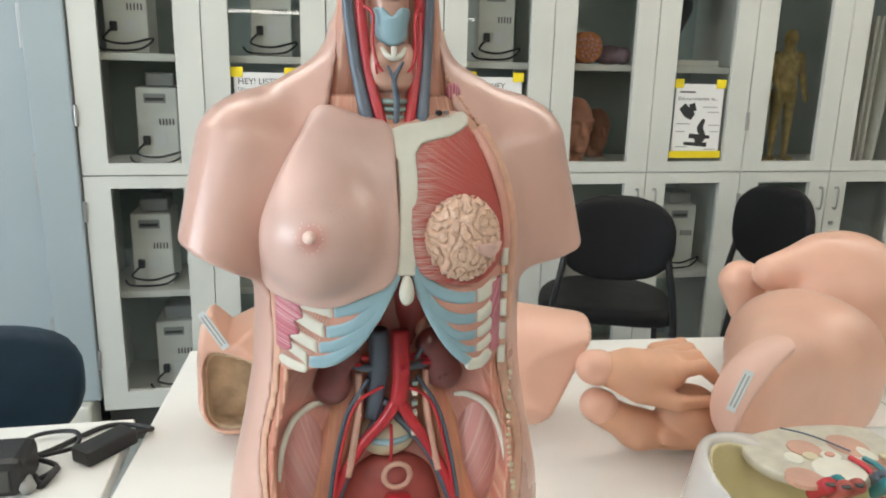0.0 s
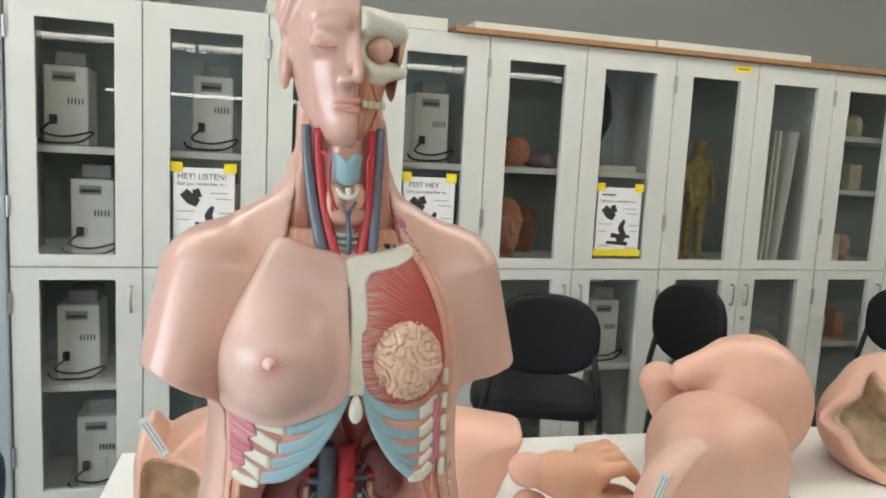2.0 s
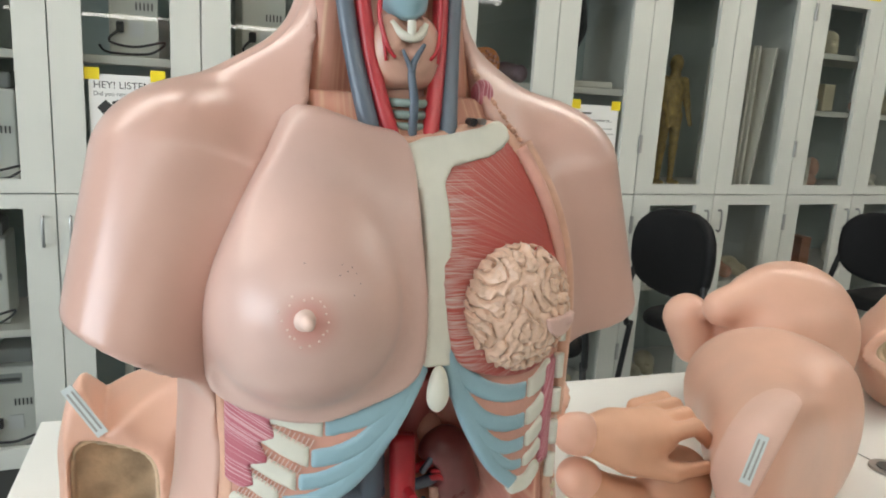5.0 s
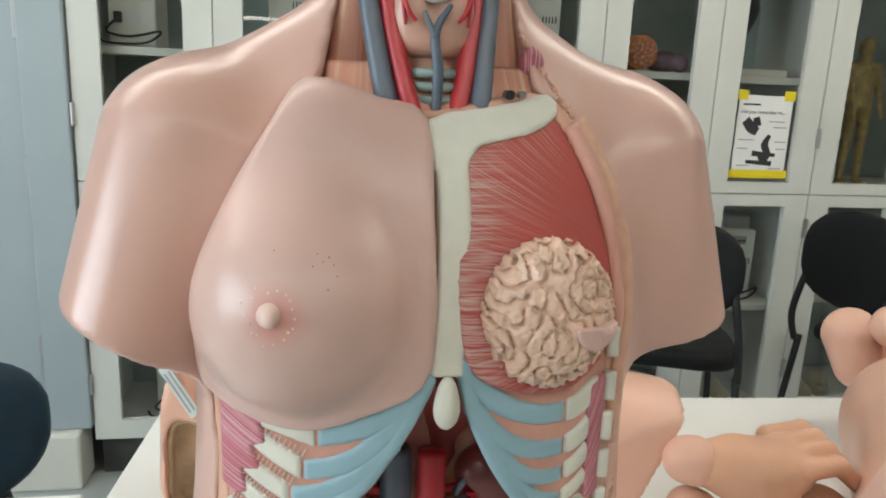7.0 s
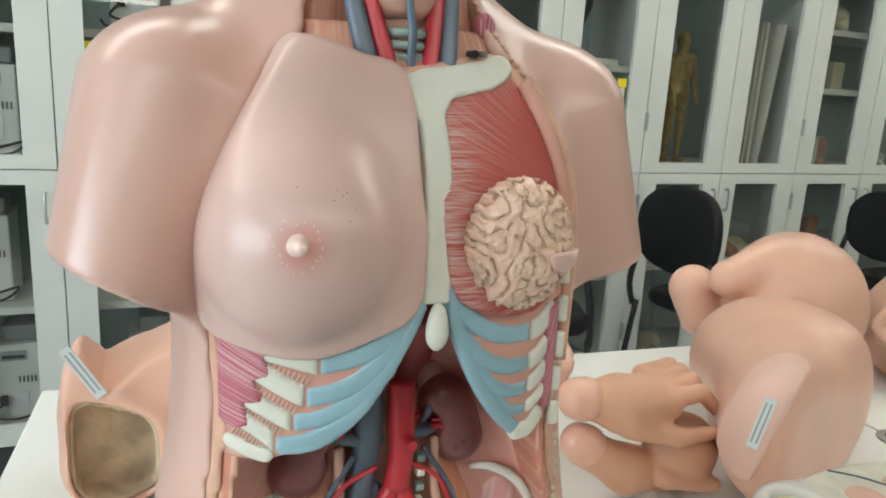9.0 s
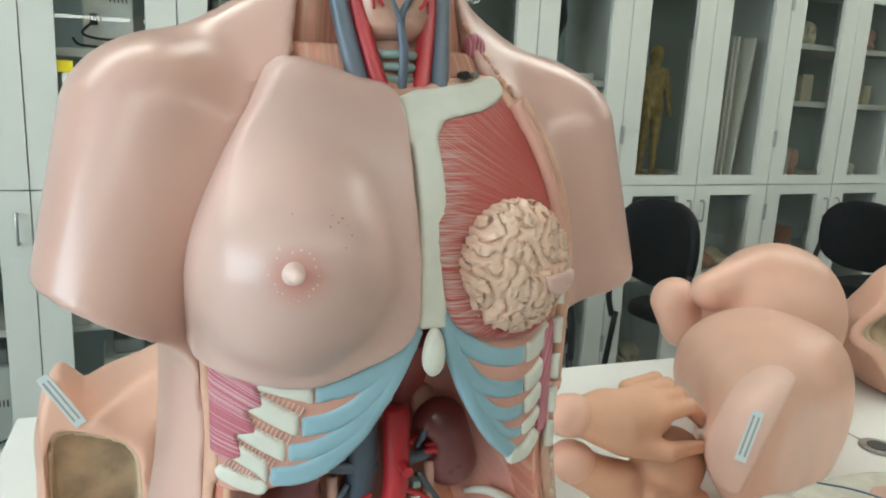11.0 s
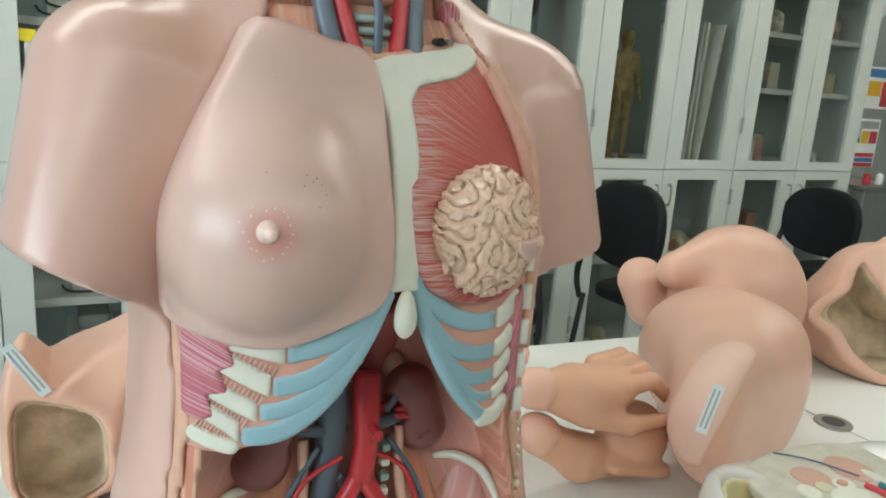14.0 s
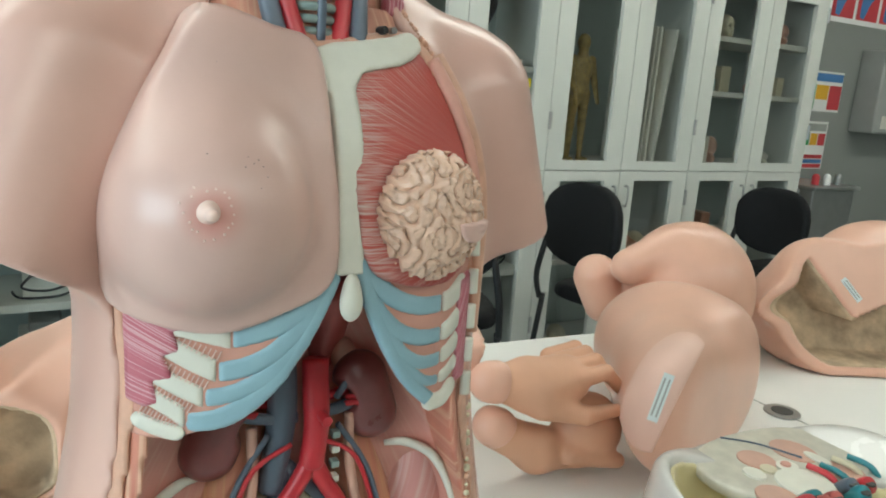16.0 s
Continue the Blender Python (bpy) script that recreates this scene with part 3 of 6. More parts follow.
part("plate", box(dcx(2) + 0.02, dcx(2) + 0.11, CY - 0.003, CY - 0.0005, 1.845, 1.91), m_bluep, sg)
part("symbol", tube([(dcx(2) + 0.055, CY - 0.0035, 1.90), (dcx(2) + 0.055, CY - 0.0035, 1.875), (dcx(2) + 0.08, CY - 0.0035, 1.875), (dcx(2) + 0.085, CY - 0.0035, 1.857)], 0.004, 6, 0.1), m_paper, sg)

# teaching models on the shelves
def statuette(x, y, z, H, material, label, turn=0.0):
    s = H / 1.75
    def f(p):
        q = [(p[0] - x) / s, (p[1] - y) / s, (p[2] - z) / s]
        d = ell(q, (0, 0, 1.62), (0.085, 0.1, 0.12))
        d = smin(d, cap(q, (0, 0, 1.45), (0, 0, 1.55), 0.05), 0.04)
        d = smin(d, ell(q, (0, 0, 1.25), (0.17, 0.1, 0.24)), 0.05)
        d = smin(d, ell(q, (0, 0, 0.97), (0.15, 0.1, 0.17)), 0.06)
        for sx in (-1, 1):
            d = smin(d, cap(q, (sx * 0.17, 0, 1.4), (sx * 0.25, 0, 1.1), 0.055, 0.045), 0.04)
            d = smin(d, cap(q, (sx * 0.25, 0, 1.1), (sx * 0.29, -0.06, 0.82), 0.042, 0.03), 0.03)
            d = smin(d, cap(q, (sx * 0.09, 0, 0.92), (sx * 0.10, 0, 0.5), 0.085, 0.055), 0.04)
            d = smin(d, cap(q, (sx * 0.10, 0, 0.5), (sx * 0.11, 0, 0.07), 0.058, 0.035), 0.03)
            d = smin(d, cap(q, (sx * 0.11, 0.02, 0.035), (sx * 0.13, -0.13, 0.03), 0.035), 0.03)
        return d * s
    ob = solid("figure_model", f, (x - 0.34 * s, y - 0.2 * s, z - 0.004), (x + 0.34 * s, y + 0.16 * s, z + 1.78 * s), 0.0055, material)
    return tagged(ob, label, "model", "figures in the cabinet")


statuette(dcx(6) + 0.065, 3.215, 1.041, 0.55, m_gold, "gold-brown standing muscle figure on the cabinet shelf")
statuette(dcx(6) - 0.085, 3.17, 1.041, 0.53, m_gold, "gold-brown standing muscle figure behind another one")


def face(p, c, s):
    q = [(p[i] - c[i]) / s for i in range(3)]
    d = ell(q, (0, 0.012, 0.035), (0.074, 0.092, 0.100))
    d = smin(d, ell(q, (0, -0.025, -0.05), (0.050, 0.060, 0.062)), 0.03)
    d = smin(d, cap(q, (-0.045, -0.066, 0.040), (0.045, -0.066, 0.040), 0.012), 0.012)
    d = smin(d, cap(q, (0, -0.080, 0.025), (0, -0.106, -0.018), 0.008, 0.014), 0.008)
    d = smin(d, cap(q, (-0.020, -0.080, -0.046), (0.020, -0.080, -0.046), 0.007), 0.005)
    d = smin(d, cap(q, (-0.018, -0.078, -0.060), (0.018, -0.078, -0.060), 0.007), 0.005)
    d = smin(d, ell(q, (0, -0.070, -0.088), (0.022, 0.018, 0.016)), 0.012)
    for sx in (-1, 1):
        d = smax(d, -ell(q, (sx * 0.032, -0.092, 0.020), (0.020, 0.020, 0.012)), 0.006)
        d = smin(d, ell(q, (sx * 0.076, 0.018, 0.010), (0.010, 0.018, 0.030)), 0.006)
    return smin(d, cap(q, (0, 0.02, -0.06), (0, 0.03, -0.16), 0.052), 0.02) * s


tagged(solid("head_model", lambda p: np.maximum(face(p, (dcx(4) - 0.045, 3.19, 1.175), 0.92), 1.042 - p[2]), (dcx(4) - 0.135, 3.075, 1.03), (dcx(4) + 0.05, 3.32, 1.34), 0.0035, m_terra), "terracotta-coloured head model on the cabinet shelf", "model")
tagged(solid("head_model", lambda p: np.maximum(face(p, (dcx(4) + 0.13, 3.38, 1.15), 0.72), 1.041 - p[2]), (dcx(4) + 0.06, 3.28, 1.03), (dcx(4) + 0.20, 3.47, 1.26), 0.006, m_terra), "smaller dull red head model on the cabinet shelf", "model")
mm = thing("bundle_model", (dcx(4) - 0.03, 3.2, 1.426), "orange round fibre bundle model on the shelf", "model")
part("core", disc((dcx(4) - 0.03, 3.20, 1.426 + 0.062), 0.058, 0.12, seg=28, bevel=0.008), m_orange, mm)
for i in range(24):
    r, a = 0.046 * math.sqrt((i + 0.5) / 24), i * 2.39996
    part("fibre", disc((dcx(4) - 0.03 + r * math.cos(a), 3.136, 1.488 + r * math.sin(a)), 0.006, 0.012, seg=10), m_inter, mm)
tagged(solid("organ_model", lambda p: smin(ell(p, (dcx(4) + 0.085, 3.22, 1.463), (0.075, 0.05, 0.038)), ell(p, (dcx(4) + 0.13, 3.18, 1.46), (0.03, 0.03, 0.034)), 0.01), (dcx(4) - 0.02, 3.1, 1.42), (dcx(4) + 0.17, 3.27, 1.52), 0.005, m_purple), "grey and purple branching organ model on the shelf", "model")
tagged(solid("hanging_model", lambda p: smin(ell(p, (dcx(5) - 0.06, 3.2, 1.68), (0.055, 0.05, 0.1)), cap(p, (dcx(5) - 0.04, 3.2, 1.62), (dcx(5) - 0.1, 3.2, 1.458), 0.03, 0.032), 0.05), (dcx(5) - 0.16, 3.1, 1.42), (dcx(5) + 0.03, 3.28, 1.8), 0.006, m_blackp), "black curved organ model standing on the shelf", "model")
tagged(part("white_tray", box(dcx(5) - 0.13, dcx(5) + 0.1, 3.12, 3.3, 1.4255, 1.45, 0.004), m_board), "flat white tray on the shelf", "tray")
bpy.data.objects["hanging_model"].location.z = 0.024
for dx, tl in ((-0.045, 0.02), (-0.015, 0.015), (0.035, 0.09)):
    bm = box(-0.006, 0.006, 3.10, 3.36, 0, 0.60, 0.001)
    bmesh.ops.rotate(bm, verts=bm.verts, matrix=Matrix.Rotation(tl, 3, "Y"), cent=(0, 3.3, 0))
    bmesh.ops.translate(bm, verts=bm.verts, vec=(dcx(7) + dx - 0.01, 0, 1.041))
    tagged(part("display_board", bm, m_board), "white board leaning inside the cabinet", "board", "boards in the cabinet")

rnd = random.Random(4)
for k in (8, 9):
    for z in (0.176, 0.661, 1.041, 1.391, 1.641):
        for j in range(3):
            x = dcx(k) - 0.11 + 0.095 * j + rnd.uniform(-0.015, 0.015)
            w, h = rnd.uniform(0.025, 0.04), rnd.uniform(0.05, 0.15)
            m = rnd.choice([m_white, m_cream, m_terra, m_devgrey, m_slice, m_trachea])
            if rnd.random() < 0.6:
                ob = solid("bone_model", lambda p, x=x, z=z, w=w, h=h: smin(ell(p, (x, 3.2, z + h * 0.62), (w, w, h * 0.38)), smin(ell(p, (x - w * 0.5, 3.18, z + h * 0.2), (w * 0.6, w, h * 0.2)), cap(p, (x + w * 0.4, 3.2, z + 0.008), (x + w * 0.6, 3.2, z + h * 0.5), 0.008), 0.01), 0.015), (x - 0.07, 3.12, z - 0.004), (x + 0.07, 3.28, z + h + 0.01), 0.006, m)
                tagged(ob, "small pale bone model on a cabinet shelf", "model", "small models on the shelves")
            else:
                tagged(part("small_box", box(x - w, x + w, 3.16, 3.26, z, z + h, 0.003), m), "small box standing on a cabinet shelf", "box", "small boxes on the shelves")
for z, x, m in ((0.621, dcx(7) - 0.02, m_terra), (0.621, dcx(7) + 0.07, m_cream), (0.176, dcx(6) - 0.05, m_cream), (0.176, dcx(7), m_slice), (0.176, dcx(5), m_cream)):
    tagged(solid("organ_model", lambda p, x=x, z=z: smin(ell(p, (x, 3.2, z + 0.045), (0.05, 0.05, 0.045)), ell(p, (x + 0.03, 3.15, z + 0.03), (0.03, 0.03, 0.03)), 0.02), (x - 0.07, 3.1, z - 0.005), (x + 0.08, 3.27, z + 0.1), 0.006, m), "small painted organ model on the lower shelf", "model", "small models on the shelves")

for z, k, dx in ((0.176, 6, 0.06), (0.661, 8, -0.05), (1.641, 8, 0.05)):
    x = dcx(k) + dx
    ob = solid("skull_model", lambda p, x=x, z=z: smax(smax(smin(ell(p, (x, 3.19, z + 0.062), (0.042, 0.052, 0.045)), ell(p, (x, 3.165, z + 0.025), (0.027, 0.032, 0.026)), 0.02), -ell(p, (x - 0.016, 3.138, z + 0.052), (0.010, 0.014, 0.010)), 0.004), -ell(p, (x + 0.016, 3.138, z + 0.052), (0.010, 0.014, 0.010)), 0.004), (x - 0.05, 3.12, z - 0.004), (x + 0.05, 3.25, z + 0.115), 0.004, m_cream)
    tagged(ob, "small cream skull model on a cabinet shelf", "skull model", "skulls on the shelves")

# wall beyond the cabinets
def poster(name, x0, x1, z0, z1, label, cells):
    p = thing(name, ((x0 + x1) / 2, YN, z1), label, "poster")
    part("sheet", box(x0, x1, YN - 0.004, YN - 0.001, z0, z1), m_paper, p)
    for a, b, c, d, m in cells:
        part("print", box(x0 + a * (x1 - x0), x0 + b * (x1 - x0), YN - 0.0055, YN - 0.0042, z0 + c * (z1 - z0), z0 + d * (z1 - z0)), m, p)


poster("poster", 4.03, 4.41, 1.33, 1.57, "white sheet with green, amber and red colour blocks", [(0.02, 0.33, 0.06, 0.66, m_green), (0.35, 0.66, 0.3, 0.66, m_orap), (0.68, 0.99, 0.06, 0.66, m_redp), (0.02, 0.99, 0.75, 0.95, m_bluep)])
poster("poster", 4.10, 4.34, 0.98, 1.27, "small sheet with coloured bars", [(0.05, 0.95, 0.02, 0.1, m_redp), (0.05, 0.95, 0.12, 0.2, m_bluep), (0.05, 0.95, 0.22, 0.3, m_redp), (0.05, 0.32, 0.5, 0.75, m_green), (0.36, 0.63, 0.5, 0.75, m_orap), (0.67, 0.95, 0.5, 0.75, m_redp), (0.05, 0.95, 0.8, 0.95, m_devgrey)])
poster("poster", 3.93, 4.9, 1.86, 2.45, "anatomy chart in red and blue on the wall", [(0.0, 0.22, 0.05, 1, m_redp), (0.25, 0.47, 0.05, 1, m_redp), (0.5, 0.72, 0.05, 1, m_redp), (0.75, 0.97, 0.05, 1, m_redp)])
for k in range(4):
    x = 3.93 + 0.97 * (0.11 + 0.25 * k)
    part("figure_print", tube([(x - 0.05, YN - 0.0062, 1.90), (x - 0.02, YN - 0.0062, 2.02), (x + 0.03, YN - 0.0062, 2.10), (x + 0.01, YN - 0.0062, 2.32)], [0.02, 0.05, 0.055, 0.03], 10, 0.01), m_bluep, bpy.data.objects["poster.002"])
mo = thing("wall_monitor", (4.85, YN, 1.6), "grey wall-mounted instrument with a dark screen", "monitor")
part("case", box(4.55, 5.05, YN - 0.16, YN - 0.001, 1.22, 1.72, 0.01), m_devgrey, mo)
part("screen", box(4.66, 5.0, YN - 0.166, YN - 0.1605, 1.36, 1.68, 0.002), m_slot, mo)
part("panel", box(4.62, 5.02, YN - 0.165, YN - 0.1605, 1.25, 1.33, 0.002), m_board, mo)
st = thing("sterilizer", (3.9, 3.2, 0), "stainless steel cabinet trolley with small bottles beside the cabinets", "trolley")
part("body", box(3.62, 3.98, 3.05, 3.45, 0.60, 0.92, 0.008), m_steel, st)
part("top", box(3.6, 4.0, 3.03, 3.47, 0.921, 0.94, 0.004), m_steel, st)
for x in (3.64, 3.96):
    for y in (3.07, 3.43):
        part("leg", tube([(x, y, 0), (x, y, 0.6)], 0.012, 8), m_steel, st)
for i in range(3):
    tagged(part("bottle", tube([(3.72 + 0.1 * i, 3.12, 0.941), (3.72 + 0.1 * i, 3.12, 0.985), (3.72 + 0.1 * i, 3.12, 1.0)], [0.02, 0.02, 0.008], 10), (m_redp, m_paper, m_steel)[i], smooth=True), "small bottle on the trolley top", "bottle", "bottles on the trolley")


# ---------------------------------------------------------------- chairs
def chair(name, x, y, turn, material, label, zs=0.47, zb0=0.70, zb1=1.03, w=0.36):
    c = thing(name, (x, y, 0), label, "chair", "chairs behind the table")
    T = Matrix.Translation((x, y, 0)) @ Matrix.Rotation(radians(turn), 4, "Z")
    h = (zb1 - zb0) / 2
    def fb(p):
        bend = p[1] - 1.1 * (p[0] ** 2)
        r = ((np.abs(p[0]) / (w / 2)) ** 2.6 + (np.abs(p[2] - zb0 - h) / h) ** 2.6) ** (1 / 2.6) - 1
        return smax(r * w / 2, np.abs(bend + 0.0 * p[2]) - 0.022, 0.02)
    def fs(p):
        r = ((np.abs(p[0]) / 0.235) ** 3 + (np.abs(p[1] + 0.24) / 0.22) ** 3) ** (1 / 3) - 1
        return smax(r * 0.22, np.abs(p[2] - zs + 0.35 * p[0] ** 2) - 0.03, 0.03)
    o1 = solid("backrest", fb, (-w / 2 - 0.02, -0.08, zb0 - 0.02), (w / 2 + 0.02, 0.10, zb1 + 0.02), 0.012, material, c)
    o2 = solid("seat", fs, (-0.26, -0.48, zs - 0.06), (0.26, 0.0, zs + 0.05), 0.012, material, c)
    obs = [o1, o2]
    for sx in (-1, 1):
        obs.append(part("back_post", tube([(sx * 0.15, 0.03, zb0 + 0.12), (sx * 0.18, 0.045, zb0 - 0.05), (sx * 0.2, 0.0, zs - 0.04)], 0.011, 8), m_blackp, c, smooth=True))
        for sy, yy in ((0, -0.02), (1, -0.44)):
            obs.append(part("leg", tube([(sx * 0.2, yy, zs - 0.03), (sx * 0.235, yy - (0.05 if sy else -0.05), 0.0)], 0.011, 8), m_blackp, c, smooth=True))
    for o in obs:
        o.matrix_parent_inverse = Matrix.Identity(4)
    c.matrix_basis = T
    return c


CH = "black upholstered stacking chair with a rounded back behind the table"
chair("chair", 1.05, 2.48, 160, m_black, CH, 0.62, 0.76, 1.03, 0.35)
chair("chair", 1.72, 2.62, 98, m_black, CH, 0.60, 0.72, 1.03, 0.36)
chair("chair", 2.80, 2.66, 96, m_black, CH, 0.60, 0.71, 1.00, 0.34)
chair("chair", -0.64, 1.95, 10, m_navy, "dark blue chair with a rounded back beside the side table", 0.5, 0.56, 0.87, 0.5)

# ---------------------------------------------------------------- tables
ZTAB = 0.82


def table(name, x0, x1, y0, y1, turn, label):
    cx, cy = (x0 + x1) / 2, (y0 + y1) / 2
    t = thing(name, (cx, cy, 0), label, "table", "tables")
    obs = [part("tabletop", box(x0 - cx, x1 - cx, y0 - cy, y1 - cy, ZTAB - 0.03, ZTAB, 0.003), m_table, t)]
    for sx in (-1, 1):
        for sy in (-1, 1):
            lx, ly = sx * ((x1 - x0) / 2 - 0.08), sy * ((y1 - y0) / 2 - 0.08)
            obs.append(part("leg", box(lx - 0.022, lx + 0.022, ly - 0.022, ly + 0.022, 0, ZTAB - 0.031, 0.003), m_steel, t))
    for o in obs:
        o.matrix_parent_inverse = Matrix.Identity(4)
    t.matrix_basis = Matrix.Translation((cx, cy, 0)) @ Matrix.Rotation(radians(turn), 4, "Z")
    return t


table("table", -0.19, 2.05, 0.86, 1.82, -4.0, "white laminate lab table carrying the teaching models")
table("table", -2.0, -0.205, 0.75, 1.60, 0, "white laminate side table with a power adapter")
gr = thing("grommet", (1.117, 1.368, ZTAB), "chrome cable grommet in the tabletop", "grommet")
part("ring", disc((1.117, 1.368, ZTAB + 0.002), 0.03, 0.004, "Z", 24, 0.001), m_steel, gr)
part("hole", disc((1.117, 1.368, ZTAB + 0.0046), 0.018, 0.001, "Z", 20), m_slot, gr)

sm = box(-0.42, 0.42, -0.0012, 0.0012, 0, 0.0006)
bmesh.ops.rotate(sm, verts=sm.verts, matrix=Matrix.Rotation(radians(-89.0), 3, "Z"))
bmesh.ops.translate(sm, verts=sm.verts, vec=(1.117, 1.368, ZTAB + 0.0003))
tagged(part("table_seam", sm, m_devgrey), "thin grey joint line between the tabletops", "seam", kind="structure")

ad = thing("power_adapter", (-0.23, 1.5, ZTAB), "black laptop power adapter with coiled cable on the side table", "adapter")
bm = box(-0.044, 0.044, -0.02, 0.02, 0, 0.024, 0.004)
bmesh.ops.rotate(bm, verts=bm.verts, matrix=Matrix.Rotation(radians(50), 3, "Z"))
bmesh.ops.translate(bm, verts=bm.verts, vec=(-0.225, 1.49, ZTAB + 0.001))
part("brick", bm, m_blackp, ad)
Z2 = ZTAB + 0.005
part("cable", tube([(-0.19, 1.52, ZTAB + 0.015), (-0.17, 1.55, Z2), (-0.24, 1.57, Z2), (-0.32, 1.49, Z2), (-0.36, 1.50, Z2 + 0.006), (-0.31, 1.42, Z2), (-0.28, 1.44, Z2 + 0.006), (-0.33, 1.47, Z2 + 0.01), (-0.40, 1.53, Z2)], 0.004, 7, steps=8), m_blackp, ad, smooth=True)
part("cable", tube([(-0.275, 1.43, ZTAB + 0.015), (-0.29, 1.40, Z2), (-0.31, 1.43, Z2), (-0.36, 1.45, Z2), (-0.35, 1.51, Z2), (-0.42, 1.52, Z2)], 0.005, 7, steps=8), m_blackp, ad, smooth=True)
part("cable", tube([(-0.36, 1.52, Z2 + 0.004), (-0.33, 1.55, Z2 + 0.004), (-0.28, 1.54, Z2 + 0.008), (-0.27, 1.50, Z2 + 0.004), (-0.30, 1.47, Z2 + 0.010), (-0.35, 1.46, Z2 + 0.004)], 0.0035, 7, steps=8), m_blackp, ad, smooth=True)
part("plug", tube([(-0.30, 1.385, ZTAB + 0.012), (-0.325, 1.43, ZTAB + 0.012)], 0.011, 8), m_devgrey, ad, smooth=True)
dv = thing("handheld_device", (-0.37, 1.42, ZTAB), "black boxy device with a small screen on the side table", "device")
part("case", box(-0.44, -0.305, 1.38, 1.46, ZTAB, ZTAB + 0.055, 0.012), m_blackp, dv)
part("screen", box(-0.425, -0.32, 1.377, 1.3795, ZTAB + 0.012, ZTAB + 0.043, 0.001), m_slot, dv)

# ---------------------------------------------------------------- anatomical torso
MX, MY = 0.158, 1.12
ZK = [0.80, 0.86, 0.92, 0.98, 1.05, 1.11, 1.17, 1.21, 1.25, 1.30, 1.345, 1.38, 1.42]
AK = [0.150, 0.163, 0.170, 0.164, 0.148, 0.137, 0.133, 0.134, 0.138, 0.136, 0.118, 0.075, 0.045]
FK = [-0.085, -0.096, -0.104, -0.106, -0.104, -0.104, -0.106, -0.106, -0.100, -0.086, -0.062, -0.036, -0.020]
BK = [0.085, 0.092, 0.098, 0.095, 0.088, 0.085, 0.088, 0.092, 0.098, 0.10, 0.095, 0.075, 0.06]
zz = np.linspace(0.78, 1.46, 340)


def curve(K):
    v = np.interp(zz, ZK, K)
    ker = np.hanning(31)
    return np.convolve(np.pad(v, 15, mode="edge"), ker / ker.sum(), mode="valid")


CA, CF, CB = curve(AK), curve(FK), curve(BK)
EXP = 2.5


def front(x, z):
    """Depth of the smooth chest front at x, z, in the torso's own measure."""
    a, fr = np.interp(z, zz, CA), np.interp(z, zz, CF)
    return 0.01 - (0.01 - fr) * np.maximum(1 - np.abs(x / a) ** EXP, 0.0) ** (1 / EXP)


def local(p):
    return (p[0] - MX, p[1] - MY, p[2])


def core(q):
    a, fr, bk = (np.interp(q[2], zz, c) for c in (CA, CF, CB))
    b = np.where(q[1] < 0.01, 0.01 - fr, bk - 0.01)
    r = (np.abs(q[0] / a) ** EXP + np.abs((q[1] - 0.01) / b) ** EXP) ** (1 / EXP)
    return (r - 1) * np.minimum(a, b) * 0.9


def body(q):
    d = np.maximum(core(q), q[2] - 1.43)
    for s in (-1, 1):
        d = smin(d, cap(q, (s * 0.018, 0.035, 1.402), (s * 0.112, 0.020, 1.338), 0.027, 0.040), 0.03)
        fwd = 0.036 if s < 0 else 0.0
        arm = cap(q, (s * 0.130, 0.010 - fwd * 0.3, 1.322), (s * 0.168, -0.014 - fwd, 1.19), 0.052, 0.0385, (1, 1.2, 1))
        arm = smax(arm, -half(q, (s * 0.168, 0, 1.225 if s < 0 else 1.216), (0.46 if s < 0 else -0.26, 0.10, 0.90)), 0.004)
        d = smin(d, arm, 0.018)
    d = smin(d, cap(q, (0, 0.022, 1.36), (0, 0.03, 1.50), 0.049, 0.046), 0.03)
    return smax(d, 0.825 - q[2], 0.006)


# outline of the opening in the front of the torso
OPEN = smooth_poly([(-0.066, 1.362), (-0.03, 1.354), (-0.003, 1.349), (0.03, 1.356), (0.062, 1.360), (0.080, 1.345), (0.098, 1.31), (0.110, 1.265), (0.106, 1.215), (0.104, 1.15), (0.113, 1.095), (0.128, 1.05),
                    (0.130, 1.005), (0.116, 0.94), (0.07, 0.885), (0, 0.875), (-0.07, 0.885), (-0.116, 0.94), (-0.128, 1.0), (-0.128, 1.05), (-0.117, 1.10), (-0.112, 1.16), (-0.116, 1.215), (-0.117, 1.265), (-0.104, 1.30), (-0.086, 1.335)], 3)
PLATE = smooth_poly([(-0.067, 1.366), (-0.030, 1.357), (-0.005, 1.348), (-0.003, 1.30), (-0.002, 1.25), (-0.008, 1.218), (-0.036, 1.203), (-0.066, 1.193), (-0.098, 1.196), (-0.119, 1.206), (-0.123, 1.235), (-0.121, 1.268), (-0.106, 1.305), (-0.086, 1.34)], 3)
PEC = smooth_poly([(0.004, 1.340), (0.035, 1.349), (0.062, 1.353), (0.076, 1.341), (0.087, 1.31), (0.097, 1.27), (0.096, 1.235), (0.07, 1.212), (0.03, 1.216), (0.012, 1.232), (0.006, 1.28)], 3)
LRIB = smooth_poly([(-0.006, 1.226), (-0.066, 1.205), (-0.113, 1.210), (-0.112, 1.16), (-0.112, 1.131), (-0.094, 1.128), (-0.07, 1.137), (-0.047, 1.152), (-0.026, 1.176), (-0.013, 1.198)], 3)
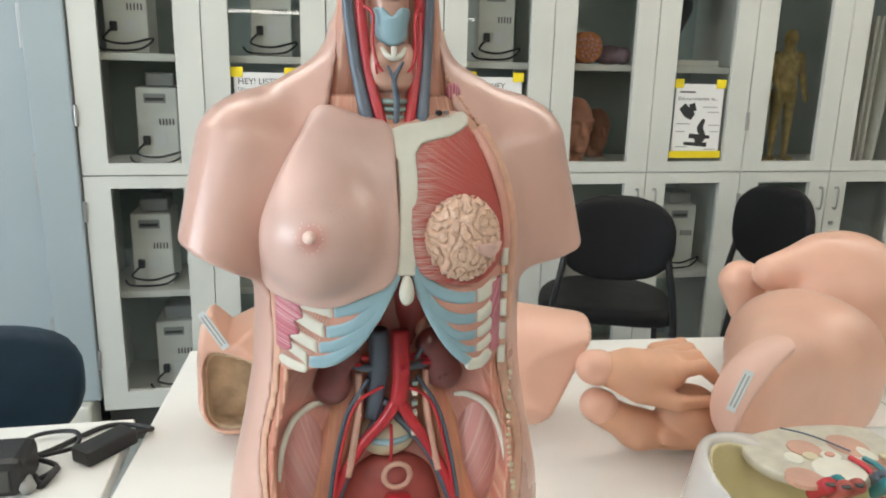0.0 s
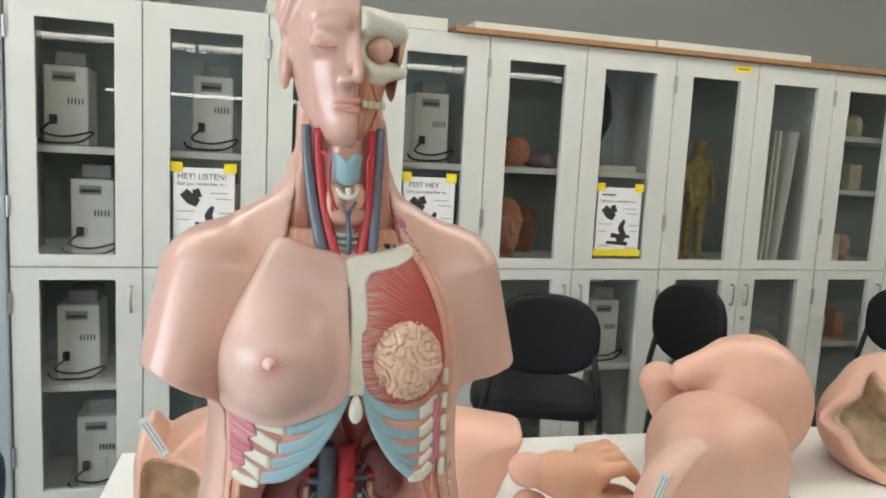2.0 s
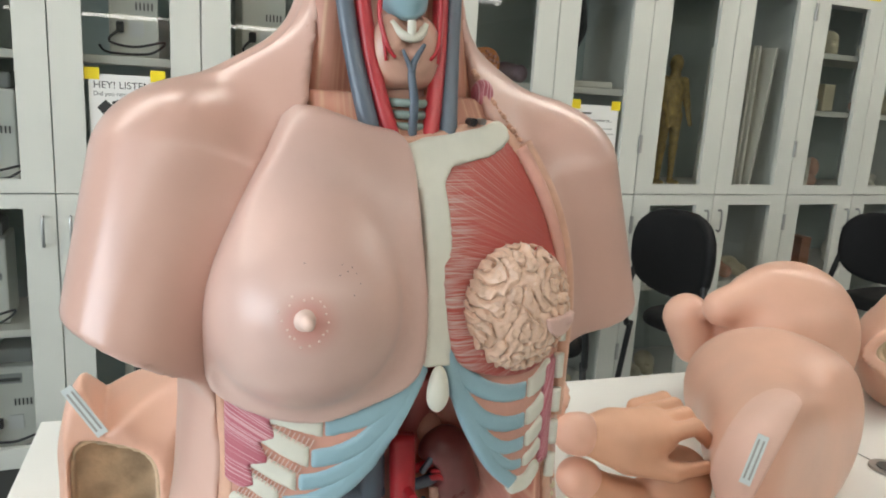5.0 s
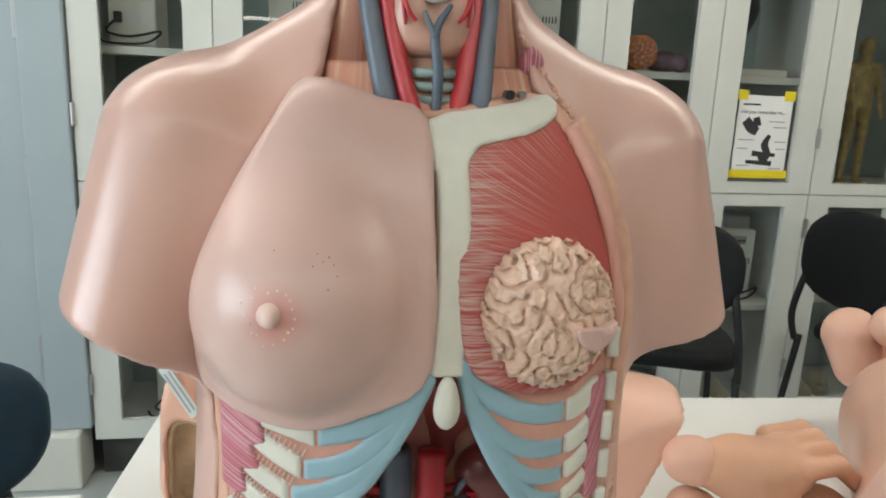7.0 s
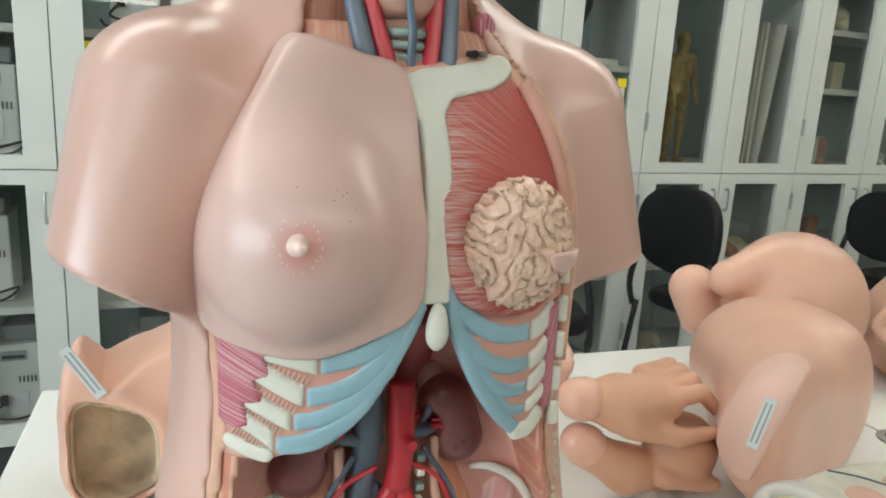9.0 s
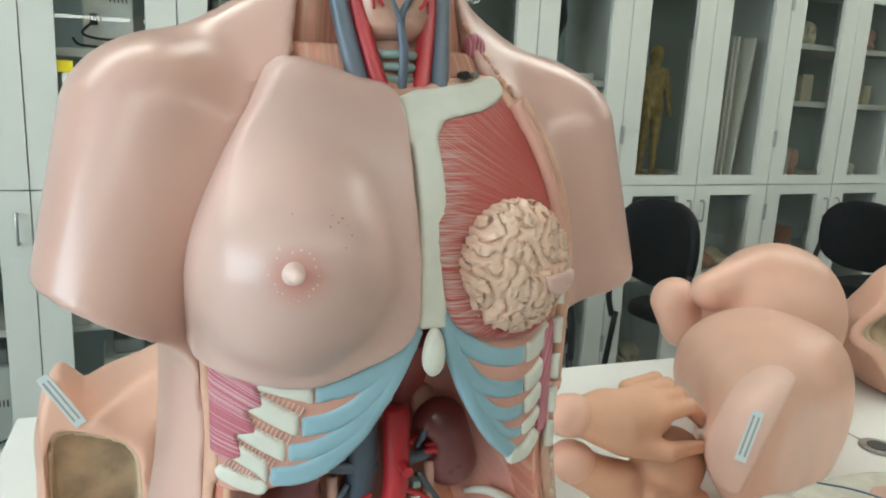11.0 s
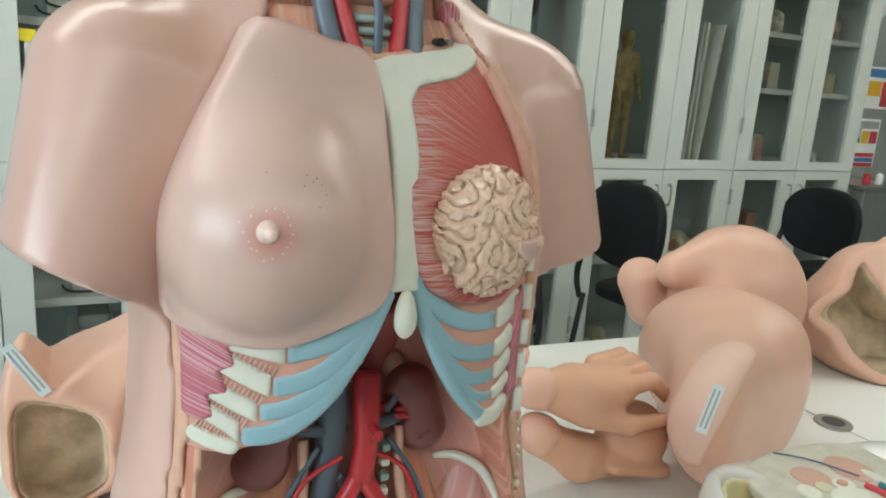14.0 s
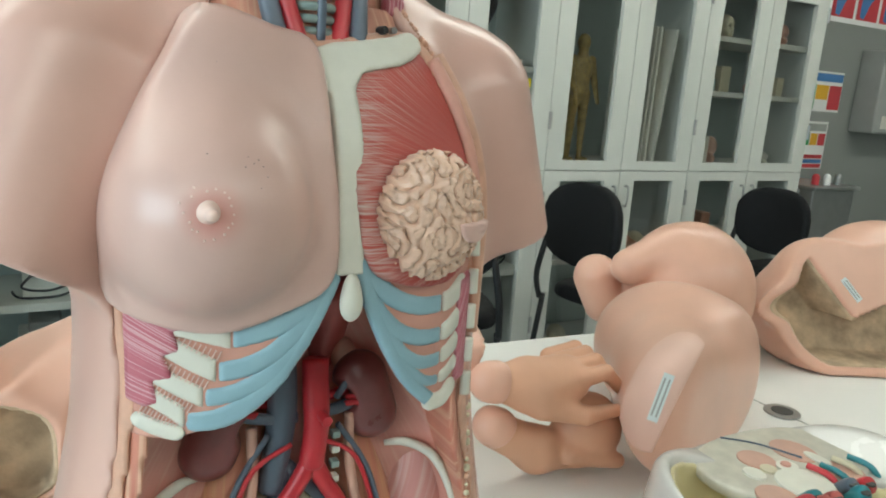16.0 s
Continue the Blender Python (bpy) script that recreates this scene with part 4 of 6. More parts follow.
RRIB = smooth_poly([(0.012, 1.236), (0.05, 1.215), (0.10, 1.225), (0.100, 1.17), (0.094, 1.132), (0.072, 1.128), (0.05, 1.146), (0.034, 1.168), (0.020, 1.198)], 3)


def openp(q, off=0.0):
    return poly2(q[0], q[2], OPEN)[:, :, :] + off


torso = thing("anatomical_torso_model", (MX, MY, ZTAB), "pink plastic anatomical torso model with open chest half and belly", "anatomical model")
LO, HI = (MX - 0.235, MY - 0.16, 0.815), (MX + 0.235, MY + 0.125, 1.50)


def f_skin(p):
    q = local(p)
    d = body(q)
    o = openp(q)
    d = smax(d, -np.maximum(o, q[1] - 0.035), 0.003)
    return smax(d, -smax(smax(np.abs(q[0] + 0.001) - 0.046 - 0.22 * np.maximum(0, 1.42 - q[2]), q[1] - 0.002 - 0.3 * np.abs(q[0]), 0.008), 1.34 - q[2], 0.01), 0.004)


solid("skin_shell", f_skin, LO, HI, 0.0034, m_skin, torso)


def rim_width(q):
    """Thickness of the cut skin layer: broader on the open side of the chest."""
    return 0.0056 + 0.0055 * np.clip((q[0] - 0.05) / 0.03, 0, 1)


def f_fat(p):
    q = local(p)
    o = openp(q)
    return np.maximum(np.maximum(np.maximum(body(q) + 0.0004, o - 0.0016), -(o + rim_width(q))), q[1] - 0.03)


def f_layer(p):
    q = local(p)
    o = openp(q)
    w = rim_width(q)
    return np.maximum(np.maximum(np.maximum(body(q) + 0.0014, o + w - 0.0004), -(o + w + 0.008)), np.maximum(q[1] - 0.03, q[2] - np.where(q[0] > 0.03, 1.335, 1.24)))


def f_cavity(p):
    q = local(p)
    o = openp(q)
    hollow = np.maximum(o + rim_width(q) + 0.0072, q[1] - (-0.020 - 2.4 * q[0] ** 2))
    return np.maximum(smax(np.maximum(body(q) + 0.0045, o - 0.004), -hollow, 0.008), np.maximum(q[2] - 1.245, q[1] - 0.06))


solid("fat_rim", f_fat, (MX - 0.14, MY - 0.125, 0.86), (MX + 0.14, MY + 0.03, 1.38), 0.0032, m_fat, torso)
solid("muscle_rim", f_layer, (MX - 0.14, MY - 0.125, 0.86), (MX + 0.14, MY + 0.03, 1.25), 0.0032, m_layer, torso)
solid("cavity_wall", f_cavity, (MX - 0.14, MY - 0.12, 0.86), (MX + 0.14, MY + 0.065, 1.25), 0.0036, m_wall_muscle, torso)


def f_chest(p):
    q = local(p)
    return np.maximum(np.maximum(core(q) + 0.006, openp(q) - 0.003), np.maximum(1.228 - q[2], q[1] - 0.04))


solid("chest_core", f_chest, (MX - 0.13, MY - 0.12, 1.215), (MX + 0.13, MY + 0.045, 1.38), 0.004, m_inter, torso)


def f_plate(p):
    q = local(p)
    d = body(q) - 0.004
    br = ell(q, (-0.068, -0.068, 1.257), (0.057, 0.073, 0.060))
    d = smin(d, br, 0.009)
    d = smin(d, ell(q, (-0.062, -0.058, 1.305), (0.040, 0.030, 0.050)), 0.03)
    o = poly2(q[0], q[2], PLATE)
    return smax(np.maximum(d, q[1] + 0.004 - 0.25 * np.abs(q[0])), o, 0.004)


plate = solid("chest_plate", f_plate, (MX - 0.14, MY - 0.155, 1.185), (MX + 0.01, MY + 0.03, 1.375), 0.0026, m_plate, torso, "removable smooth pink chest plate")


def plate_y(x, z):
    ys = np.linspace(-0.165, -0.02, 600)
    v = f_plate((np.full((1, 600, 1), MX + x), (MY + ys)[None, :, None], np.full((1, 600, 1), z)))[0, :, 0]
    return float(ys[np.argmax(v < 0)])


TX, TZ = -0.080, 1.266
TY = plate_y(TX, TZ)


def f_teat(p):
    q = local(p)
    d = smin(cap(q, (TX, TY + 0.002, TZ), (TX - 0.0005, TY - 0.005, TZ), 0.0037, 0.0031), ell(q, (TX, TY + 0.002, TZ), (0.0062, 0.0030, 0.0062)), 0.003)
    return smax(d, -cap(q, (TX - 0.003, TY - 0.0098, TZ), (TX + 0.003, TY - 0.0098, TZ), 0.0008), 0.001)


solid("plate_tip", f_teat, (MX + TX - 0.013, MY + TY - 0.013, TZ - 0.013), (MX + TX + 0.013, MY + TY + 0.008, TZ + 0.013), 0.0009, m_pearl, plate)
rnd = random.Random(7)
for i in range(18):
    a, r = i * 0.349 + rnd.uniform(-0.1, 0.1), rnd.uniform(0.0095, 0.0135)
    x, z = TX + r * math.cos(a), TZ + r * math.sin(a)
    bb = bmesh.new()
    bmesh.ops.create_icosphere(bb, subdivisions=1, radius=0.0009, matrix=Matrix.Translation((MX + x, MY + plate_y(x, z) + 0.0004, z)))
    part("bump", bb, m_pearl, plate, smooth=True)
for x, z in ((-0.079, 1.292), (-0.058, 1.288), (-0.052, 1.282), (-0.056, 1.277), (-0.066, 1.334), (-0.0605, 1.291), (-0.0555, 1.2895), (-0.0625, 1.2865), (-0.0535, 1.2865)):
    part("speck", disc((MX + x, MY + plate_y(x, z) + 0.0002, z), rnd.uniform(0.00028, 0.00045), 0.0006, seg=8), m_purple, plate)

f_pec = lambda p: (lambda q: smax(np.maximum(core(q) + 0.001 - 0.006 * np.clip((1.33 - q[2]) / 0.1, 0, 1), q[1] + 0.004), poly2(q[0], q[2], PEC), 0.004))(local(p))
solid("pectoral_muscle", f_pec, (MX - 0.005, MY - 0.125, 1.20), (MX + 0.115, MY + 0.01, 1.36), 0.0026, m_pec, torso, "red striated chest muscle")


def surf(pts, lift):
    return [(MX + x, MY + float(front(np.array(x), np.array(z))) - lift, z) for x, z in pts]


# breastbone with its upper bar and lower tip
def f_stern(p):
    q = local(p)
    o = np.minimum(np.maximum(np.abs(q[0] - 0.004 - 0.0035 * np.sin((q[2] - 1.23) * 24)) - 0.0086, np.maximum(1.222 - q[2], q[2] - 1.348)), poly2(q[0], q[2], smooth_poly([(-0.006, 1.346), (0.02, 1.3525), (0.045, 1.357), (0.065, 1.362), (0.069, 1.351), (0.05, 1.340), (0.022, 1.334), (0.014, 1.322), (-0.003, 1.322)], 2)))
    return smax(np.maximum(core(q) - 0.0018, q[1] + 0.02), o, 0.0028)


solid("breastbone", f_stern, (MX - 0.02, MY - 0.125, 1.21), (MX + 0.08, MY - 0.015, 1.37), 0.0022, m_white, torso, "off-white breastbone and collar bar")
solid("breastbone_tip", lambda p: (lambda q: smin(ell(q, (0.003, -0.109, 1.207), (0.0068, 0.005, 0.0105)), ell(q, (0.003, -0.109, 1.216), (0.0045, 0.005, 0.009)), 0.004))(local(p)), (MX - 0.01, MY - 0.12, 1.19), (MX + 0.016, MY - 0.10, 1.232), 0.0014, m_white, torso)


def sheet(poly, off, th):
    def f(p):
        q = local(p)
        d = core(q) + off
        return smax(smax(d, -(d + th), 0.002), np.maximum(poly2(q[0], q[2], poly), q[1]), 0.003)
    return f


solid("rib_sheet", sheet(LRIB, 0.0008, 0.007), (MX - 0.125, MY - 0.125, 1.12), (MX + 0.0, MY + 0.005, 1.235), 0.0024, m_inter, torso)
solid("rib_sheet", sheet(RRIB, 0.0008, 0.007), (MX + 0.005, MY - 0.125, 1.12), (MX + 0.11, MY + 0.005, 1.24), 0.0024, m_inter, torso)

# costal cartilages (blue) and rib ends (white), flush bands on the chest
def line2(x, z, pts, w):
    d = np.full(np.broadcast(x, z).shape, 1e9)
    for (ax, az), (bx, bz) in zip(pts, pts[1:]):
        ex, ez = bx - ax, bz - az
        t = np.clip(((x - ax) * ex + (z - az) * ez) / (ex * ex + ez * ez), 0, 1)
        d = np.minimum(d, np.sqrt((x - ax - ex * t) ** 2 + (z - az - ez * t) ** 2))
    return d - w


def bend(pts, n=5):
    P = [np.array(p) for p in pts]
    out = []
    for i in range(len(P) - 1):
        p0, p1, p2, p3 = P[max(i - 1, 0)], P[i], P[i + 1], P[min(i + 2, len(P) - 1)]
        out += [tuple(0.5 * (2 * p1 + (p2 - p0) * t + (2 * p0 - 5 * p1 + 4 * p2 - p3) * t * t + (3 * p1 - p0 - 3 * p2 + p3) * t ** 3)) for t in [k / n for k in range(n)]]
    return out + [tuple(P[-1])]


def band(name, pts, w, lift, x_cut, material):
    """A flat rib band; x_cut (x, side) ends it square at the joint between bone and cartilage."""
    pts = bend(pts)
    xs, zs = [p[0] for p in pts], [p[1] for p in pts]
    def f(p):
        q = local(p)
        d = core(q) - lift
        o = line2(q[0], q[2], pts, w)
        if x_cut:
            o = np.maximum(o, (q[0] - x_cut[0]) * x_cut[1])
        return smax(smax(d, -(d + 0.007), 0.002), np.maximum(o, q[1]), 0.0028)
    lo = (MX + min(xs) - w - 0.004, MY - 0.125, min(zs) - w - 0.004)
    hi = (MX + max(xs) + w + 0.004, MY + 0.005, max(zs) + w + 0.004)
    return solid(name, f, lo, hi, 0.0019, material, torso)


LEFT_RIBS = [([(-0.010, 1.216), (-0.0254, 1.2017), (-0.0419, 1.1944), (-0.0605, 1.1900)], 0.0064, [(-0.100, 1.199), (-0.078, 1.1945), (-0.058, 1.1895)]),
             ([(-0.010, 1.2145), (-0.0189, 1.2017), (-0.0355, 1.1829), (-0.0516, 1.1738), (-0.0675, 1.1704)], 0.0062, [(-0.098, 1.187), (-0.090, 1.183), (-0.078, 1.176), (-0.065, 1.1695)]),
             ([(-0.0235, 1.186), (-0.0322, 1.1758), (-0.0434, 1.1664), (-0.0592, 1.1582), (-0.074, 1.155)], 0.0056, [(-0.101, 1.1695), (-0.095, 1.166), (-0.084, 1.160), (-0.072, 1.1542)]),
             ([(-0.034, 1.169), (-0.0413, 1.1606), (-0.0552, 1.150), (-0.0688, 1.1436), (-0.0826, 1.1414)], 0.0052, [(-0.1035, 1.1555), (-0.098, 1.1525), (-0.0894, 1.1473), (-0.081, 1.1405)])]
for blue, w, white in LEFT_RIBS:
    xc = blue[-1][0]
    band("costal_cartilage", blue, w, 0.0006, (xc, -1), m_blue)
    band("rib", white, w + 0.0004, 0.0007, (xc - 0.0005, 1), m_white)
band("rib", [(-0.1045, 1.1385), (-0.098, 1.1360), (-0.0886, 1.1338)], 0.0054, 0.0008, None, m_white)
band("costal_cartilage", [(-0.006, 1.2205), (-0.0140, 1.203), (-0.0249, 1.1831), (-0.0412, 1.1594), (-0.0611, 1.1432), (-0.0790, 1.1390)], 0.0046, 0.0007, None, m_blue)
# fine slanted threads of the muscle between the white ribs
for a, b in (((-0.093, 1.1905), (-0.066, 1.1795)), ((-0.0965, 1.1745), (-0.0725, 1.1625)), ((-0.100, 1.1598), (-0.0805, 1.1485)), ((-0.1055, 1.1460), (-0.087, 1.1390))):
    for i in range(11):
        t = (i + 0.5) / 11
        x, z = a[0] + (b[0] - a[0]) * t, a[1] + (b[1] - a[1]) * t
        part("muscle_thread", tube(surf([(x - 0.0012, z - 0.0026), (x + 0.0012, z + 0.0026)], 0.0002), 0.00042, 5, steps=1), m_pearl, torso)
for k, (pts, w, xc) in enumerate([([(0.012, 1.226), (0.03, 1.208), (0.052, 1.199), (0.078, 1.198)], 0.0072, 0.069), ([(0.018, 1.205), (0.034, 1.187), (0.055, 1.178), (0.078, 1.178)], 0.0066, 0.070),
                                  ([(0.028, 1.186), (0.042, 1.169), (0.058, 1.161), (0.078, 1.162)], 0.0058, 0.071), ([(0.042, 1.164), (0.054, 1.152), (0.064, 1.147), (0.078, 1.147)], 0.0048, 0.071)]):
    band("costal_cartilage", pts, w - 0.0011, 0.0010, (xc, 1), m_blue)
    x0, z0 = pts[-1]
    band("rib", [(xc - 0.01, z0), (x0 - 0.002, z0 + 0.001), (x0 + 0.010, z0 + 0.009)], w - 0.0004, 0.0012, (xc + 0.0004, -1), m_white)
band("costal_cartilage", [(0.012, 1.228), (0.019, 1.202), (0.032, 1.174), (0.048, 1.150), (0.066, 1.133)], 0.0048, 0.0012, None, m_blue)
band("rib", [(0.066, 1.132), (0.076, 1.132), (0.083, 1.138)], 0.006, 0.0016, None, m_white)
SERR = [(-0.1115, 1.207), (-0.0924, 1.2025), (-0.0765, 1.1962), (-0.0885, 1.1925), (-0.0850, 1.1822), (-0.0935, 1.178), (-0.0885, 1.1660), (-0.0985, 1.163), (-0.0955, 1.1510), (-0.1030, 1.147), (-0.1115, 1.150)]
solid("side_muscle", sheet(SERR, -0.0014, 0.008), (MX - 0.125, MY - 0.125, 1.13), (MX - 0.07, MY + 0.0, 1.215), 0.0014, m_serr, torso, "magenta toothed side muscle")
SERR2 = [(0.084, 1.21), (0.097, 1.215), (0.098, 1.14), (0.086, 1.14)]
solid("side_muscle", sheet(SERR2, -0.002, 0.006), (MX + 0.075, MY - 0.125, 1.13), (MX + 0.11, MY + 0.0, 1.225), 0.002, m_serr, torso, "magenta toothed side muscle")
for z in (1.232, 1.207, 1.183, 1.160, 1.136):
    part("cut_rib", tube(surf([(0.0985, z - 0.008), (0.0985, z + 0.008)], 0.004), 0.0036, 10, 0.8), m_white, torso, smooth=True)

# glandular lobes on the open side
GC = (0.053, -0.104, 1.2555)
rnd = random.Random(3)
waves = []
for i in range(26):
    n = Vector((rnd.gauss(0, 1), rnd.gauss(0, 0.35), rnd.gauss(0, 1))).normalized()
    waves.append((n * (2 * math.pi / rnd.uniform(0.0105, 0.0130)), rnd.uniform(0, 6.283)))


def f_gland(p):
    """A flattened ball whose skin is folded into winding, round-backed lobes."""
    q = local(p)
    g = sum(np.cos(k.x * q[0] + k.y * q[1] + k.z * q[2] + a) for k, a in waves) / math.sqrt(13.0)
    lobe = np.clip(np.abs(g) * 1.6, 0, 1)
    d = ell(q, GC, (0.0338, 0.0222, 0.0388)) + 0.0033 * (1 - lobe) ** 1.25 - 0.0007 * np.cos(q[0] * 1150 + 2 * np.cos(q[2] * 760)) * np.cos(q[2] * 1050)
    return np.maximum(d, q[1] + 0.085)


gland = solid("gland", f_gland, (MX + 0.01, MY - 0.14, 1.205), (MX + 0.097, MY - 0.08, 1.30), 0.0010, m_gland, torso, "cream lobed gland relief")
def f_areola(p):
    q = local(p)
    c = (0.0735, -0.116, 1.2545)
    d = smax(np.sqrt((q[0] - c[0]) ** 2 + (q[2] - c[2]) ** 2) - 0.0125, np.maximum(q[2] - c[2], np.abs(ell(q, GC, (0.0342, 0.0226, 0.0392))) - 0.0022), 0.0012)
    return smin(d, np.maximum(cap(q, (0.0765, -0.1165, 1.2515), (0.078, -0.121, 1.2515), 0.0040, 0.0034), q[2] - c[2]), 0.001)


solid("areola_patch", f_areola, (MX + 0.06, MY - 0.13, 1.235), (MX + 0.10, MY - 0.09, 1.262), 0.0011, m_areola, gland, "dull pink half disc set into the gland")
part("edge_vessel", tube(surf([(0.076, 1.345), (0.088, 1.318), (0.097, 1.285), (0.1005, 1.25), (0.0985, 1.23)], 0.0005), 0.0048, 10), m_inter, torso, smooth=True)
part("edge_fat", tube(surf([(0.081, 1.348), (0.095, 1.318), (0.1045, 1.285), (0.108, 1.25), (0.105, 1.21), (0.1035, 1.17)], 0.001), 0.0052, 8), m_fat, torso, smooth=True)


def body_y(x, z):
    ys = np.linspace(-0.16, 0.06, 700)
    v = body((np.full((1, 700, 1), x), ys[None, :, None], np.full((1, 700, 1), z)))[0, :, 0]
    return float(ys[np.argmax(v < 0)])


oy = body_y(0.058, 1.378)
solid("cut_muscle_mark", lambda p: (lambda q: smax(ell(q, (0.058, oy + 0.004, 1.378), (0.0075, 0.0075, 0.0095)), -ell(q, (0.058, oy - 0.003, 1.378), (0.004, 0.003, 0.006)), 0.001))(local(p)), (MX + 0.048, MY + oy - 0.008, 1.366), (MX + 0.068, MY + oy + 0.014, 1.39), 0.0012, m_serr, torso)
for k in range(16):
    t = k / 15
    x, z = 0.052 + 0.026 * t, 1.392 - 0.042 * t
    bb = bmesh.new()
    bmesh.ops.create_icosphere(bb, subdivisions=1, radius=0.0022 + 0.0008 * math.sin(k * 2.1), matrix=Matrix.Translation((MX + x, MY + body_y(x, z) + 0.0005, z)))
    part("fat_bead", bb, m_fat, torso, smooth=True)
part("latch_knob", disc((MX + 0.040, MY - 0.050, 1.3605), 0.0026, 0.010, seg=14, bevel=0.001), m_blackp, torso, "small black latch knob")
part("latch_knob", disc((MX + 0.047, MY - 0.049, 1.3610), 0.002, 0.010, seg=12, bevel=0.001), m_steel, torso, "small steel latch screw")
for k in range(26):
    t = k / 25
    x, z = 0.1135 + 0.012 * t - 0.006 * math.sin(3 * t), 1.115 - 0.16 * t
    bb = bmesh.new()
    bmesh.ops.create_icosphere(bb, subdivisions=1, radius=0.0026 + 0.0009 * math.sin(k * 1.7), matrix=Matrix.Translation((MX + x, MY + body_y(x, z) + 0.0012, z)))
    part("fat_bead", bb, m_cream if k % 3 else m_fat, torso, smooth=True)

# belly organs
def L(pts):
    return [(MX + x, MY + y, z) for x, y, z in pts]


def kidney(c, lean):
    def f(p):
        q = local(p)
        d = cap(q, (c[0] - lean * 0.006, c[1], c[2] + 0.014), (c[0] + lean * 0.004, c[1], c[2] - 0.014), 0.0195, 0.019, (1, 0.8, 1))
        return smax(d, -ell(q, (c[0] + (-0.022 if c[0] > 0 else 0.022), c[1] - 0.006, c[2]), (0.010, 0.014, 0.010)), 0.006)
    return solid("kidney", f, (MX + c[0] - 0.036, MY + c[1] - 0.03, c[2] - 0.042), (MX + c[0] + 0.036, MY + c[1] + 0.03, c[2] + 0.042), 0.002, m_kidney, torso, "dark maroon kidney")


kidney((-0.056, -0.034, 1.104), -1)
kidney((0.049, -0.034, 1.114), 1)
for s in (-1, 1):
    part("psoas_muscle", tube(L([(s * 0.026, -0.010, 1.125), (s * 0.040, -0.018, 1.075), (s * 0.060, -0.026, 1.01), (s * 0.08, -0.038, 0.93)]), [0.010, 0.018, 0.022, 0.019], 14), m_psoas, torso, smooth=True)
    solid("iliacus_muscle", lambda p, s=s: (lambda q: ell(q, (s * 0.094, -0.028, 1.005), (0.028, 0.024, 0.068)))(local(p)), (MX + s * 0.094 - 0.034, MY - 0.056, 0.93), (MX + s * 0.094 + 0.034, MY + 0.0, 1.08), 0.0028, m_iliac, torso)
    part("iliac_crest", tube(L([(s * 0.066, -0.032, 1.072), (s * 0.080, -0.040, 1.074), (s * 0.098, -0.049, 1.064), (s * 0.109, -0.058, 1.040), (s * 0.113, -0.068, 1.01)]), [0.002, 0.0034, 0.0036, 0.003, 0.0015], 10), m_white, torso, smooth=True)
    part("ureter", tube(L([(s * 0.034, -0.040, 1.105), (s * 0.034, -0.044, 1.07), (s * 0.040, -0.050, 1.03), (s * 0.046, -0.054, 1.00)]), 0.0038, 8), m_slice, torso, smooth=True)
    part("gonadal_vessel", tube(L([(s * 0.024, -0.044, 1.10), (s * 0.046, -0.046, 1.065), (s * 0.058, -0.052, 1.02), (s * 0.066, -0.060, 0.97)]), 0.0022, 7), m_vein, torso, smooth=True)
    part("gonadal_vessel", tube(L([(s * 0.010, -0.050, 1.094), (s * 0.038, -0.047, 1.073), (s * 0.054, -0.053, 1.02), (s * 0.062, -0.061, 0.97)]), 0.0018, 7), m_red, torso, smooth=True)
    part("renal_vein", tube(L([(s * 0.004, -0.040, 1.108), (s * 0.026, -0.040, 1.110), (s * 0.042, -0.034, 1.112)]), 0.0042, 8), m_vein, torso, smooth=True)
    part("renal_artery", tube(L([(s * 0.008, -0.034, 1.114), (s * 0.03, -0.032, 1.118), (s * 0.044, -0.030, 1.118)]), 0.0036, 8), m_red, torso, smooth=True)
    part("iliac_artery", tube(L([(0.005, -0.046, 1.078), (s * 0.014 + 0.004, -0.048, 1.055), (s * 0.034 + 0.001, -0.048, 1.028), (s * 0.056, -0.052, 0.988), (s * 0.074, -0.062, 0.93)]), [0.0068, 0.0060, 0.0054, 0.005, 0.0048], 12), m_red, torso, smooth=True)
    part("iliac_vein", tube(L([(-0.010, -0.036, 1.072), (s * 0.016 - 0.002, -0.038, 1.046), (s * 0.040, -0.040, 1.012), (s * 0.062, -0.048, 0.96)]), 0.0054, 10), m_vein, torso, smooth=True)
    part("diaphragm_leg", tube(L([(s * 0.02, -0.03, 1.20), (s * 0.022, -0.012, 1.16), (s * 0.016, -0.008, 1.10)]), [0.02, 0.018, 0.008], 14), m_dark, torso, smooth=True)
part("aorta", tube(L([(0.008, -0.040, 1.148), (0.008, -0.044, 1.12), (0.008, -0.046, 1.10), (0.005, -0.046, 1.074)]), [0.0088, 0.0090, 0.0085, 0.0085], 16), m_red, torso, smooth=True)
part("vena_cava", tube(L([(-0.014, -0.036, 1.148), (-0.013, -0.037, 1.115), (-0.016, -0.037, 1.085), (-0.020, -0.036, 1.055)]), [0.0098, 0.0100, 0.0096, 0.0080], 16), m_vein, torso, smooth=True)
for pts, r, m in (([(0.024, -0.040, 1.118), (0.028, -0.043, 1.127), (0.034, -0.040, 1.134)], 0.0024, m_vein), ([(0.030, -0.040, 1.112), (0.036, -0.044, 1.114), (0.043, -0.043, 1.110)], 0.0022, m_red), ([(0.032, -0.038, 1.116), (0.040, -0.046, 1.119)], 0.0018, m_red), ([(-0.030, -0.038, 1.112), (-0.040, -0.044, 1.118), (-0.046, -0.040, 1.124)], 0.0026, m_red)):
    part("branch_vessel", tube(L(pts), r, 8), m, torso, smooth=True)
